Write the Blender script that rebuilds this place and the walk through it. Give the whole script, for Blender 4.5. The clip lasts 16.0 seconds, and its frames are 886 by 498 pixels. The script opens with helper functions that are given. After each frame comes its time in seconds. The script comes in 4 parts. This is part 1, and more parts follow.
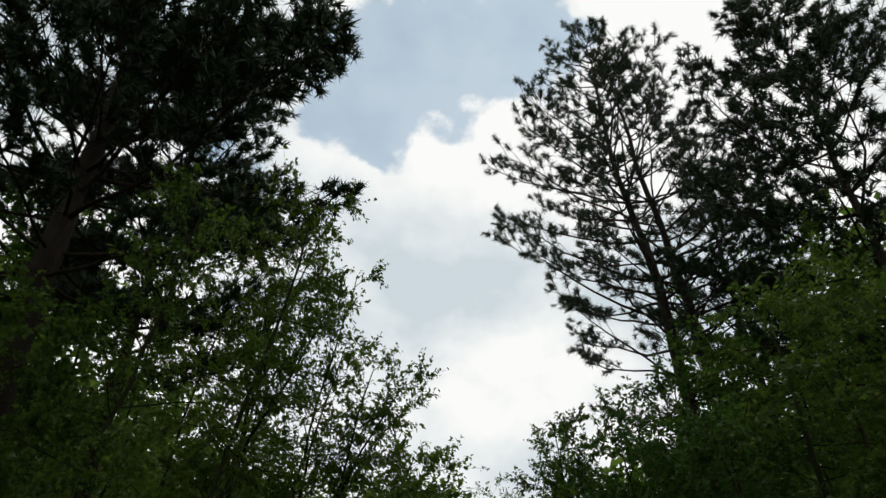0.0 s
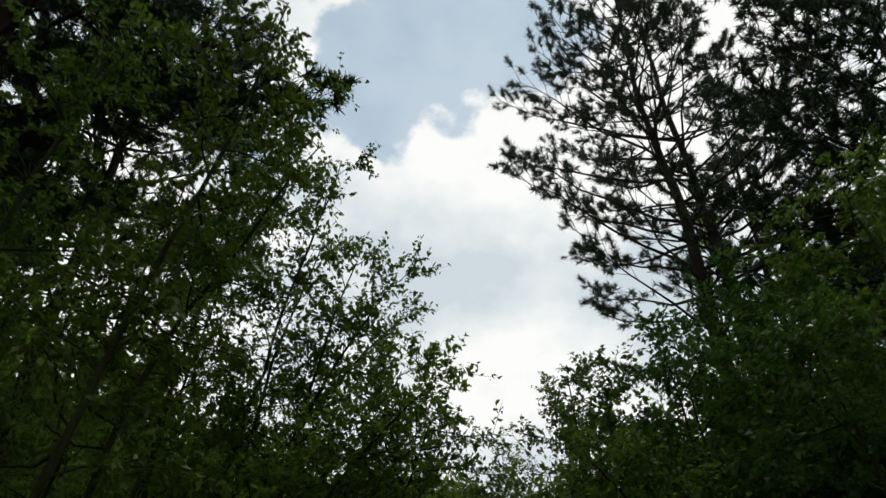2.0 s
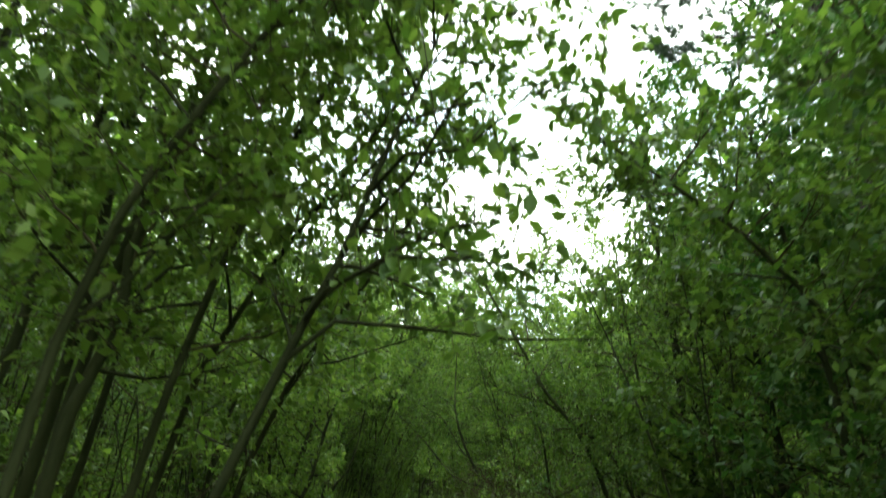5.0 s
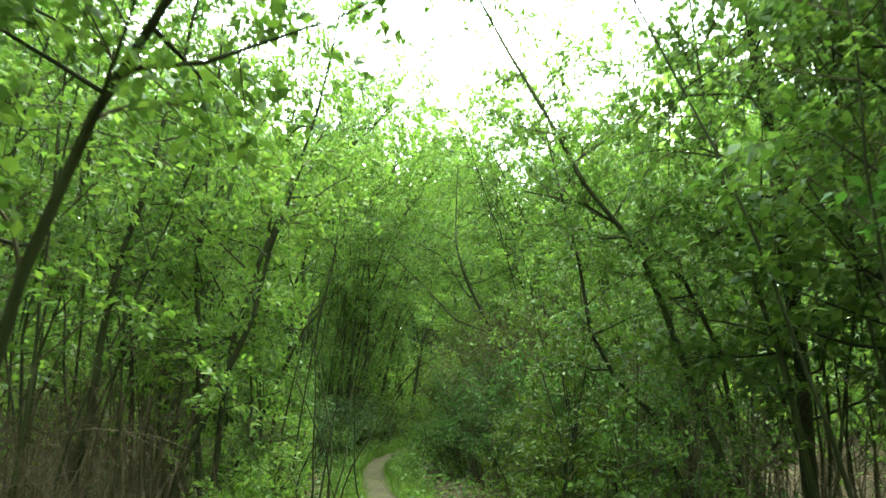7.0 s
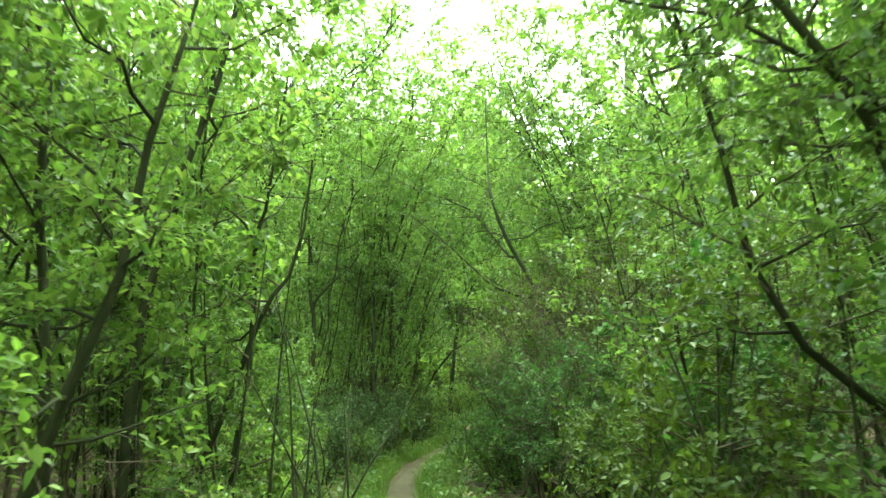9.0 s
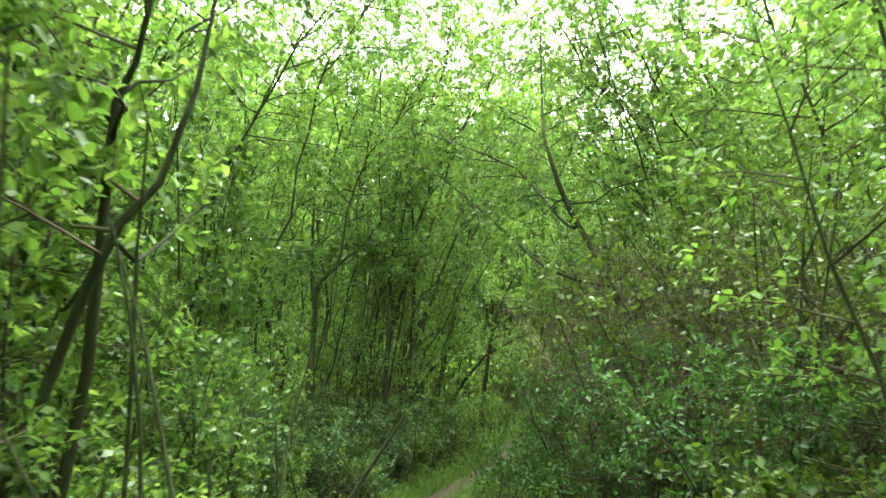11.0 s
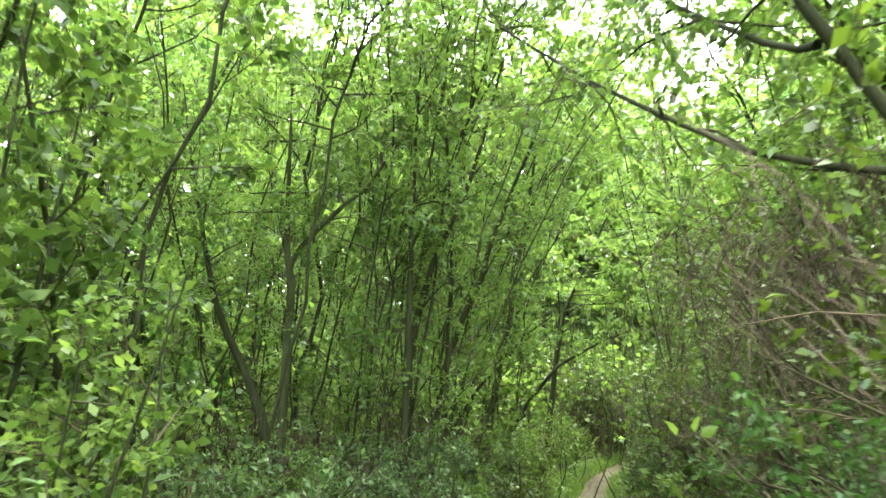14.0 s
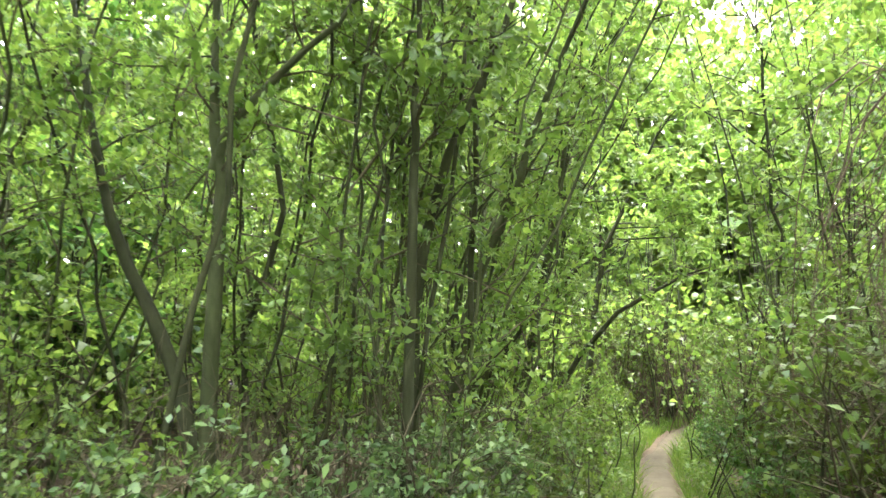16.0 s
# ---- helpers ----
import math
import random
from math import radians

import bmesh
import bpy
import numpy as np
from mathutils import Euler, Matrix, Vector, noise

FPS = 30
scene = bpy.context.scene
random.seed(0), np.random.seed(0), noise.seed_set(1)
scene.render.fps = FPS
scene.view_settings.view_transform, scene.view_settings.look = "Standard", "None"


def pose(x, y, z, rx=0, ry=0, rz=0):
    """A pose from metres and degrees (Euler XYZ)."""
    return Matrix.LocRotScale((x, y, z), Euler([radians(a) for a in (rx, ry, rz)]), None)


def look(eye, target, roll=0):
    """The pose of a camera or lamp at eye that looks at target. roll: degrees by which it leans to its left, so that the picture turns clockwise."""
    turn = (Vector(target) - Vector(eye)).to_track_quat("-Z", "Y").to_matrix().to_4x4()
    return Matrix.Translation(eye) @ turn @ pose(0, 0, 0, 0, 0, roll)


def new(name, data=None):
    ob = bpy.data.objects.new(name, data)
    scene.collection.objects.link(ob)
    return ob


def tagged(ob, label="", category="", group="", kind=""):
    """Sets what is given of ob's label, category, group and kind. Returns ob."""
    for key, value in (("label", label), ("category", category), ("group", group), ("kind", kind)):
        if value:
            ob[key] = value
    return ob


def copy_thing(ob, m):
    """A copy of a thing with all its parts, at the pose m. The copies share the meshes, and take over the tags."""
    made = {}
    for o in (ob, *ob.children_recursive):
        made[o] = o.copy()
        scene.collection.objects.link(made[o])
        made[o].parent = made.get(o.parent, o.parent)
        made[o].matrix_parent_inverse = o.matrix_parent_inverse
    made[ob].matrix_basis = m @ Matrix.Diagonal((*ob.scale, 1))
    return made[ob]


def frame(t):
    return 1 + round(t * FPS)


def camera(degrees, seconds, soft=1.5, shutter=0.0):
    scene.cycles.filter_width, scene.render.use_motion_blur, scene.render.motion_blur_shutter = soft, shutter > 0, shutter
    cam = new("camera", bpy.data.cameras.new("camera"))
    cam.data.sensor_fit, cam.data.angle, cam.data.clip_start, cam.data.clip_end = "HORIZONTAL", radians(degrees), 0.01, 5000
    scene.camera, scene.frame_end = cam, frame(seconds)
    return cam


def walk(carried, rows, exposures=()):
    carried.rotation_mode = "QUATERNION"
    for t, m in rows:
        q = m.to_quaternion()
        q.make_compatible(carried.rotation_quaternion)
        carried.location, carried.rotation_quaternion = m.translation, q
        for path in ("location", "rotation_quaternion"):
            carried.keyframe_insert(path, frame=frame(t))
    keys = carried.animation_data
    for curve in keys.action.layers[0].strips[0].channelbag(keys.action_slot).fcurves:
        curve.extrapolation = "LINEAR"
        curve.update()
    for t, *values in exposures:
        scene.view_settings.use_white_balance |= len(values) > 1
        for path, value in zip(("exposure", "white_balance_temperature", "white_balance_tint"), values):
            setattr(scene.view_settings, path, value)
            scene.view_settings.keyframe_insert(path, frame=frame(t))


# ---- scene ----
cam = camera(65.5, 16.0, 1.45, 0.4)
PATH = [
    (0.0, pose(0.000, 0.000, 1.500, 125.50, 0.00, 0.00)),
    (0.5, pose(-0.044, 0.615, 1.500, 125.40, -1.00, -0.70)),
    (1.0, pose(-0.006, 1.203, 1.500, 125.10, -1.40, -0.90)),
    (1.5, pose(-0.037, 1.821, 1.500, 124.90, -1.40, -1.20)),
    (2.0, pose(-0.037, 2.421, 1.500, 125.00, -1.50, -1.30)),
    (2.5, pose(-0.050, 3.011, 1.500, 125.00, -1.60, -1.10)),
    (3.0, pose(-0.094, 3.604, 1.500, 124.60, -1.70, -0.90)),
    (3.5, pose(-0.062, 4.178, 1.500, 124.10, -1.90, 0.00)),
    (4.0, pose(-0.100, 4.744, 1.500, 122.00, -1.80, 0.30)),
    (4.5, pose(-0.119, 5.350, 1.500, 117.30, -1.50, 0.10)),
    (5.0, pose(-0.112, 5.951, 1.500, 111.90, -2.00, -0.70)),
    (5.5, pose(-0.090, 6.560, 1.500, 107.20, -1.70, -0.90)),
    (6.0, pose(-0.070, 7.170, 1.500, 104.00, -1.20, -0.80)),
    (6.5, pose(-0.050, 7.780, 1.500, 101.80, -0.70, -0.50)),
    (7.0, pose(-0.020, 8.390, 1.500, 100.40, -0.20, -0.10)),
    (7.5, pose(-0.002, 8.990, 1.500, 99.90, 0.10, 0.20)),
    (8.0, pose(0.011, 9.616, 1.500, 100.30, 0.90, 1.10)),
    (8.5, pose(0.039, 10.189, 1.500, 99.00, 1.90, 2.30)),
    (9.0, pose(-0.014, 10.799, 1.500, 99.20, 2.80, 3.20)),
    (9.5, pose(-0.030, 11.400, 1.500, 99.20, 2.50, 4.00)),
    (10.0, pose(-0.060, 12.000, 1.500, 99.40, 1.70, 4.90)),
    (10.5, pose(-0.090, 12.600, 1.500, 99.60, 0.90, 5.60)),
    (11.0, pose(-0.120, 13.200, 1.500, 99.70, 0.40, 5.90)),
    (11.5, pose(-0.157, 13.808, 1.500, 99.70, 0.20, 5.60)),
    (12.0, pose(-0.192, 14.388, 1.500, 99.50, 0.70, 4.80)),
    (12.5, pose(-0.270, 15.004, 1.500, 99.50, 0.70, 4.80)),
    (13.0, pose(-0.330, 15.606, 1.500, 99.40, 0.80, 6.50)),
    (13.5, pose(-0.400, 16.206, 1.500, 100.70, 0.90, 8.60)),
    (14.0, pose(-0.551, 16.863, 1.500, 101.00, 0.60, 9.90)),
    (14.5, pose(-0.648, 17.442, 1.500, 98.70, 0.30, 10.80)),
    (15.0, pose(-0.802, 18.024, 1.500, 97.50, 0.50, 11.30)),
    (15.5, pose(-0.907, 18.573, 1.500, 97.60, 0.90, 11.60)),
    (16.0, pose(-1.051, 19.109, 1.500, 97.30, 1.10, 10.40)),
]
# exposure rises as the camera turns from the sky to the shade under the trees
EXPOSURES = [(0.0, 0.0, 6800, 8), (2.5, 0.05, 6800, 8), (3.0, 0.15, 6800, 7), (3.5, 0.4, 6750, 6), (4.0, 0.9, 6700, 4), (4.5, 1.85, 6700, 0), (5.0, 2.8, 6650, -8), (6.0, 3.6, 6550, -10), (7.3, 4.55, 6500, -12),
             (9.0, 4.75, 6500, -13), (12.0, 4.8, 6450, 4), (13.5, 5.2, 6300, 12), (16.0, 5.75, 6250, 27)]
walk(cam, PATH, EXPOSURES)

# ---- sky and sun ----
SUN_ELEVATION, SUN_TURN = radians(70), radians(35)


def make_world():
    world = bpy.data.worlds.new("sky")
    scene.world = world
    world.use_nodes = True
    nt = world.node_tree
    nt.nodes.clear()
    add = nt.nodes.new
    link = nt.links.new
    out = add("ShaderNodeOutputWorld")
    sky = add("ShaderNodeTexSky")
    sky.sky_type = "NISHITA"
    sky.sun_disc = False
    sky.sun_elevation = SUN_ELEVATION
    sky.sun_rotation = SUN_TURN
    sky.air_density, sky.dust_density = 1.0, 0.3
    blue = add("ShaderNodeBackground")
    blue.inputs["Strength"].default_value = 0.13
    air = add("ShaderNodeMix")
    air.data_type, air.blend_type = "RGBA", "MULTIPLY"
    air.inputs["Factor"].default_value = 1.0
    air.inputs["B"].default_value = (0.84, 1.08, 0.98, 1)
    link(sky.outputs[0], air.inputs["A"])
    link(air.outputs["Result"], blue.inputs["Color"])
    coord = add("ShaderNodeTexCoord")
    # a slanting rift in the clouds, high ahead
    def along(axis, scale):
        dot = add("ShaderNodeVectorMath")
        dot.operation = "DOT_PRODUCT"
        dot.inputs[1].default_value = [v / scale for v in axis]
        link(off.outputs[0], dot.inputs[0])
        square = add("ShaderNodeMath")
        square.operation = "MULTIPLY"
        link(dot.outputs["Value"], square.inputs[0])
        link(dot.outputs["Value"], square.inputs[1])
        return square

    off = add("ShaderNodeVectorMath")
    off.operation = "SUBTRACT"
    off.inputs[1].default_value = (-0.035, 0.633, 0.773)
    link(coord.outputs["Generated"], off.inputs[0])
    sums = add("ShaderNodeMath")
    sums.operation = "ADD"
    link(along((0.84, -0.40, 0.36), 1.75).outputs[0], sums.inputs[0])
    link(along((0.52, 0.72, -0.46), 0.86).outputs[0], sums.inputs[1])
    gap = add("ShaderNodeMath")
    gap.operation = "SQRT"
    link(sums.outputs[0], gap.inputs[0])
    stretch = add("ShaderNodeMapping")
    stretch.inputs["Scale"].default_value = (1.0, 1.0, 1.35)
    stretch.inputs["Location"].default_value = (0.31, 0.2, 0.13)
    link(coord.outputs["Generated"], stretch.inputs[0])
    puff = add("ShaderNodeTexNoise")
    puff.inputs["Scale"].default_value = 6.5
    puff.inputs["Detail"].default_value = 9.0
    puff.inputs["Roughness"].default_value = 0.52
    link(stretch.outputs[0], puff.inputs["Vector"])
    wide = add("ShaderNodeMath")
    wide.operation = "MULTIPLY_ADD"
    link(puff.outputs["Fac"], wide.inputs[0])
    wide.inputs[1].default_value = 0.55
    wide.inputs[2].default_value = -0.275
    cover = add("ShaderNodeMath")
    cover.operation = "ADD"
    link(gap.outputs[0], cover.inputs[0])
    link(wide.outputs[0], cover.inputs[1])
    edge = add("ShaderNodeMapRange")
    edge.interpolation_type = "SMOOTHSTEP"
    edge.inputs["From Min"].default_value = 0.10
    edge.inputs["From Max"].default_value = 0.145
    edge.inputs["To Min"].default_value = 0.42
    link(cover.outputs[0], edge.inputs["Value"])
    # thick and thin parts of the cloud
    body = add("ShaderNodeTexNoise")
    body.inputs["Scale"].default_value = 3.2
    body.inputs["Detail"].default_value = 7.0
    link(stretch.outputs[0], body.inputs["Vector"])
    tone = add("ShaderNodeValToRGB")
    tone.color_ramp.elements[0].position, tone.color_ramp.elements[0].color = 0.38, (0.60, 0.69, 0.77, 1)
    tone.color_ramp.elements[1].position, tone.color_ramp.elements[1].color = 0.54, (0.95, 0.97, 1.0, 1)
    link(body.outputs["Fac"], tone.inputs[0])
    cloud = add("ShaderNodeBackground")
    cloud.inputs["Strength"].default_value = 1.0
    link(tone.outputs[0], cloud.inputs["Color"])
    mix = add("ShaderNodeMixShader")
    link(edge.outputs[0], mix.inputs[0])
    link(blue.outputs[0], mix.inputs[1])
    link(cloud.outputs[0], mix.inputs[2])
    link(mix.outputs[0], out.inputs["Surface"])


make_world()
sun = new("sun", bpy.data.lights.new("sun", "SUN"))
sun.data.energy, sun.data.angle, sun.data.color = 0.5, radians(14), (1.0, 0.96, 0.9)
sun.matrix_world = look((0, 0, 0), (-math.sin(SUN_TURN) * math.cos(SUN_ELEVATION), -math.cos(SUN_TURN) * math.cos(SUN_ELEVATION), -math.sin(SUN_ELEVATION)))
sun.location = (0, 0, 60)


# ---- materials ----
def material(name):
    m = bpy.data.materials.new(name)
    m.use_nodes = True
    m.node_tree.nodes.clear()
    return m, m.node_tree.nodes.new, m.node_tree.links.new


def ramp(add, stops):
    node = add("ShaderNodeValToRGB")
    els = node.color_ramp.elements
    while len(els) < len(stops):
        els.new(0.5)
    for el, (pos, col) in zip(els, stops):
        el.position, el.color = pos, (*col, 1)
    return node


def leaf_material(name, dark, mid, light, through_colour, share=0.5, gloss=0.42):
    """A thin leaf: each one its own tint, blotched, glossy on its face, with light passing through it."""
    m, add, link = material(name)
    geo = add("ShaderNodeNewGeometry")
    coord = add("ShaderNodeTexCoord")
    patch = add("ShaderNodeTexNoise")
    patch.inputs["Scale"].default_value = 0.9
    patch.inputs["Detail"].default_value = 3
    link(coord.outputs["Object"], patch.inputs["Vector"])
    blend = add("ShaderNodeMath")
    blend.operation = "MULTIPLY_ADD"
    link(geo.outputs["Random Per Island"], blend.inputs[0])
    blend.inputs[1].default_value = 0.6
    half = add("ShaderNodeMath")
    half.operation = "MULTIPLY"
    half.inputs[1].default_value = 0.45
    link(patch.outputs["Fac"], half.inputs[0])
    link(half.outputs[0], blend.inputs[2])
    tint = ramp(add, [(0.1, dark), (0.45, mid), (0.85, light)])
    link(blend.outputs[0], tint.inputs[0])
    fine = add("ShaderNodeTexNoise")
    fine.inputs["Scale"].default_value = 60
    link(coord.outputs["Object"], fine.inputs["Vector"])
    bump = add("ShaderNodeBump")
    bump.inputs["Strength"].default_value = 0.25
    bump.inputs["Distance"].default_value = 0.004
    link(fine.outputs["Fac"], bump.inputs["Height"])
    face = add("ShaderNodeBsdfPrincipled")
    face.inputs["Roughness"].default_value = gloss
    face.inputs["Specular IOR Level"].default_value = 0.2
    link(tint.outputs[0], face.inputs["Base Color"])
    link(bump.outputs[0], face.inputs["Normal"])
    glow = add("ShaderNodeMix")
    glow.data_type = "RGBA"
    glow.blend_type = "MULTIPLY"
    glow.inputs["Factor"].default_value = 1.0
    link(tint.outputs[0], glow.inputs["A"])
    glow.inputs["B"].default_value = (*through_colour, 1)
    back = add("ShaderNodeBsdfTranslucent")
    link(glow.outputs["Result"], back.inputs["Color"])
    mix = add("ShaderNodeMixShader")
    mix.inputs[0].default_value = share
    link(face.outputs[0], mix.inputs[1])
    link(back.outputs[0], mix.inputs[2])
    out = add("ShaderNodeOutputMaterial")
    link(mix.outputs[0], out.inputs["Surface"])
    return m


def rough_material(name, stops, scale, detail=8.0, bump_size=0.01, stretch=(1, 1, 1), roughness=0.9, bump_strength=0.6):
    """Bark, soil or litter: two scales of blotches with a bumpy grain."""
    m, add, link = material(name)
    coord = add("ShaderNodeTexCoord")
    mapping = add("ShaderNodeMapping")
    mapping.inputs["Scale"].default_value = stretch
    link(coord.outputs["Object"], mapping.inputs[0])
    grain = add("ShaderNodeTexNoise")
    grain.inputs["Scale"].default_value = scale
    grain.inputs["Detail"].default_value = detail
    grain.inputs["Roughness"].default_value = 0.65
    link(mapping.outputs[0], grain.inputs["Vector"])
    stain = add("ShaderNodeTexNoise")
    stain.inputs["Scale"].default_value = scale * 0.11
    stain.inputs["Detail"].default_value = 4
    link(mapping.outputs[0], stain.inputs["Vector"])
    both = add("ShaderNodeMath")
    both.operation = "ADD"
    link(grain.outputs["Fac"], both.inputs[0])
    link(stain.outputs["Fac"], both.inputs[1])
    half = add("ShaderNodeMath")
    half.operation = "MULTIPLY"
    half.inputs[1].default_value = 0.5
    link(both.outputs[0], half.inputs[0])
    tint = ramp(add, stops)
    link(half.outputs[0], tint.inputs[0])
    bump = add("ShaderNodeBump")
    bump.inputs["Strength"].default_value = bump_strength
    bump.inputs["Distance"].default_value = bump_size
    link(grain.outputs["Fac"], bump.inputs["Height"])
    skin = add("ShaderNodeBsdfPrincipled")
    skin.inputs["Roughness"].default_value = roughness
    skin.inputs["Specular IOR Level"].default_value = 0.12
    link(tint.outputs[0], skin.inputs["Base Color"])
    link(bump.outputs[0], skin.inputs["Normal"])
    out = add("ShaderNodeOutputMaterial")
    link(skin.outputs[0], out.inputs["Surface"])
    return m


LEAF = leaf_material("fresh_leaf", (0.024, 0.050, 0.008), (0.049, 0.093, 0.016), (0.091, 0.143, 0.027), (1.5, 1.5, 1.0))
LEAF_LIME = leaf_material("lime_leaf", (0.040, 0.081, 0.011), (0.070, 0.125, 0.018), (0.118, 0.173, 0.030), (1.5, 1.52, 1.25), 0.55)
LEAF_COOL = leaf_material("cool_leaf", (0.015, 0.039, 0.007), (0.029, 0.072, 0.012), (0.058, 0.112, 0.022), (1.35, 1.5, 0.9), 0.45, 0.5)
LEAF_GREY = leaf_material("grey_leaf", (0.024, 0.050, 0.013), (0.046, 0.089, 0.024), (0.095, 0.148, 0.046), (1.3, 1.4, 0.8), 0.35, 0.4)
LEAF_OLIVE = leaf_material("olive_leaf", (0.027, 0.046, 0.005), (0.046, 0.076, 0.009), (0.076, 0.118, 0.015), (1.4, 1.4, 0.9), 0.4)
NEEDLE = leaf_material("pine_needle", (0.012, 0.024, 0.011), (0.02, 0.038, 0.017), (0.033, 0.058, 0.025), (1.1, 1.2, 0.8), 0.12, 0.5)
GRASS = leaf_material("grass_blade", (0.030, 0.066, 0.008), (0.056, 0.108, 0.014), (0.105, 0.155, 0.027), (1.4, 1.4, 0.9), 0.45)
LITTER = leaf_material("dead_leaf", (0.06, 0.04, 0.022), (0.105, 0.07, 0.04), (0.18, 0.125, 0.075), (1.0, 0.9, 0.7), 0.15, 0.7)
BARK = rough_material("sapling_bark", [(0.3, (0.008, 0.010, 0.003)), (0.5, (0.018, 0.022, 0.007)), (0.72, (0.042, 0.048, 0.018))], 14, 8, 0.012, (1, 1, 0.25))
BARK_GREY = rough_material("grey_bark", [(0.3, (0.011, 0.015, 0.005)), (0.5, (0.025, 0.032, 0.010)), (0.72, (0.058, 0.070, 0.026))], 12, 8, 0.01, (1, 1, 0.3))
BARK_PINE = rough_material("pine_bark", [(0.3, (0.010, 0.008, 0.006)), (0.5, (0.022, 0.017, 0.012)), (0.72, (0.048, 0.036, 0.027))], 9, 9, 0.03, (1, 1, 0.3))
TWIG = rough_material("twig_bark", [(0.3, (0.022, 0.02, 0.009)), (0.55, (0.048, 0.044, 0.02)), (0.75, (0.09, 0.084, 0.044))], 25, 4, 0.004)
DEAD = rough_material("dry_twig", [(0.3, (0.032, 0.024, 0.013)), (0.55, (0.064, 0.05, 0.028)), (0.75, (0.135, 0.112, 0.07))], 25, 4, 0.004)
SOIL = rough_material("forest_soil", [(0.3, (0.022, 0.016, 0.008)), (0.5, (0.042, 0.032, 0.016)), (0.7, (0.08, 0.062, 0.033))], 9, 10, 0.03)
DIRT = rough_material("trodden_earth", [(0.3, (0.023, 0.020, 0.010)), (0.5, (0.041, 0.036, 0.018)), (0.72, (0.066, 0.058, 0.031))], 11, 10, 0.015)


# ---- meshes ----
class Shape:
    """Gathers vertices and faces of one mesh."""

    def __init__(self):
        self.v, self.f3, self.f4, self.n = [], [], [], 0

    def put(self, verts, tris=None, quads=None):
        if tris is not None and len(tris):
            self.f3.append(np.asarray(tris) + self.n)
        if quads is not None and len(quads):
            self.f4.append(np.asarray(quads) + self.n)
        self.v.append(np.asarray(verts, float))
        self.n += len(verts)

    def tube(self, pts, radii, sides=5):
        pts = np.asarray(pts, float)
        d = np.gradient(pts, axis=0)
        d /= np.linalg.norm(d, axis=1)[:, None] + 1e-9
        ref = np.where(np.abs(d[:, 2:3]) > 0.9, np.array([[1.0, 0, 0]]), np.array([[0, 0, 1.0]]))
        a = np.cross(d, ref)
        a /= np.linalg.norm(a, axis=1)[:, None] + 1e-9
        for k in range(1, len(a)):
            a[k] = a[k - 1] - d[k] * (a[k - 1] @ d[k])
            a[k] /= np.linalg.norm(a[k]) + 1e-9
        b = np.cross(d, a)
        w = np.arange(sides) * 2 * math.pi / sides
        ring = np.cos(w)[None, :, None] * a[:, None] + np.sin(w)[None, :, None] * b[:, None]
        verts = (pts[:, None] + ring * np.asarray(radii, float)[:, None, None]).reshape(-1, 3)
        n = len(pts)
        i, j = np.meshgrid(np.arange(n - 1), np.arange(sides), indexing="ij")
        p, q = i * sides + j, i * sides + (j + 1) % sides
        quads = np.stack([p, q, q + sides, p + sides], -1).reshape(-1, 4)
        self.put(verts, None, quads)

    def prisms(self, a, b, ra, rb):
        """Many thin three-sided shoots from a to b at once."""
        n = len(a)
        d = unit(b - a)
        s = unit(np.cross(d, np.where(np.abs(d[:, 2:3]) > 0.9, np.array([[1.0, 0, 0]]), np.array([[0, 0, 1.0]]))))
        u = np.cross(d, s)
        ring = np.stack([s, -0.5 * s + 0.866 * u, -0.5 * s - 0.866 * u], 1)
        v = np.concatenate([a[:, None] + ring * ra, b[:, None] + ring * rb], 1).reshape(-1, 3)
        k = np.arange(n)[:, None] * 6
        self.put(v, None, np.concatenate([k + np.array([[0, 1, 4, 3]]), k + np.array([[1, 2, 5, 4]]), k + np.array([[2, 0, 3, 5]])]))

    def mesh(self, name, mat, smooth=False):
        me = bpy.data.meshes.new(name)
        v = np.concatenate(self.v) if self.v else np.zeros((0, 3))
        f3 = np.concatenate(self.f3) if self.f3 else np.zeros((0, 3), int)
        f4 = np.concatenate(self.f4) if self.f4 else np.zeros((0, 4), int)
        loops = np.concatenate([f3.ravel(), f4.ravel()]).astype(np.int32)
        starts = np.concatenate([np.arange(len(f3)) * 3, len(f3) * 3 + np.arange(len(f4)) * 4]).astype(np.int32)
        me.vertices.add(len(v))
        me.vertices.foreach_set("co", v.astype(np.float32).ravel())
        me.loops.add(len(loops))
        me.loops.foreach_set("vertex_index", loops)
        me.polygons.add(len(starts))
        me.polygons.foreach_set("loop_start", starts)
        if smooth:
            me.polygons.foreach_set("use_smooth", np.ones(len(starts), bool))
        me.update(calc_edges=True)
        me.materials.append(mat)
        return me


def part(name, shape, mat, parent, label="", smooth=False):
    ob = new(name, shape.mesh(name, mat, smooth))
    ob.parent = parent
    return tagged(ob, label)


def unit(v):
    v = np.asarray(v, float)
    return v / (np.linalg.norm(v, axis=-1, keepdims=True) + 1e-9)


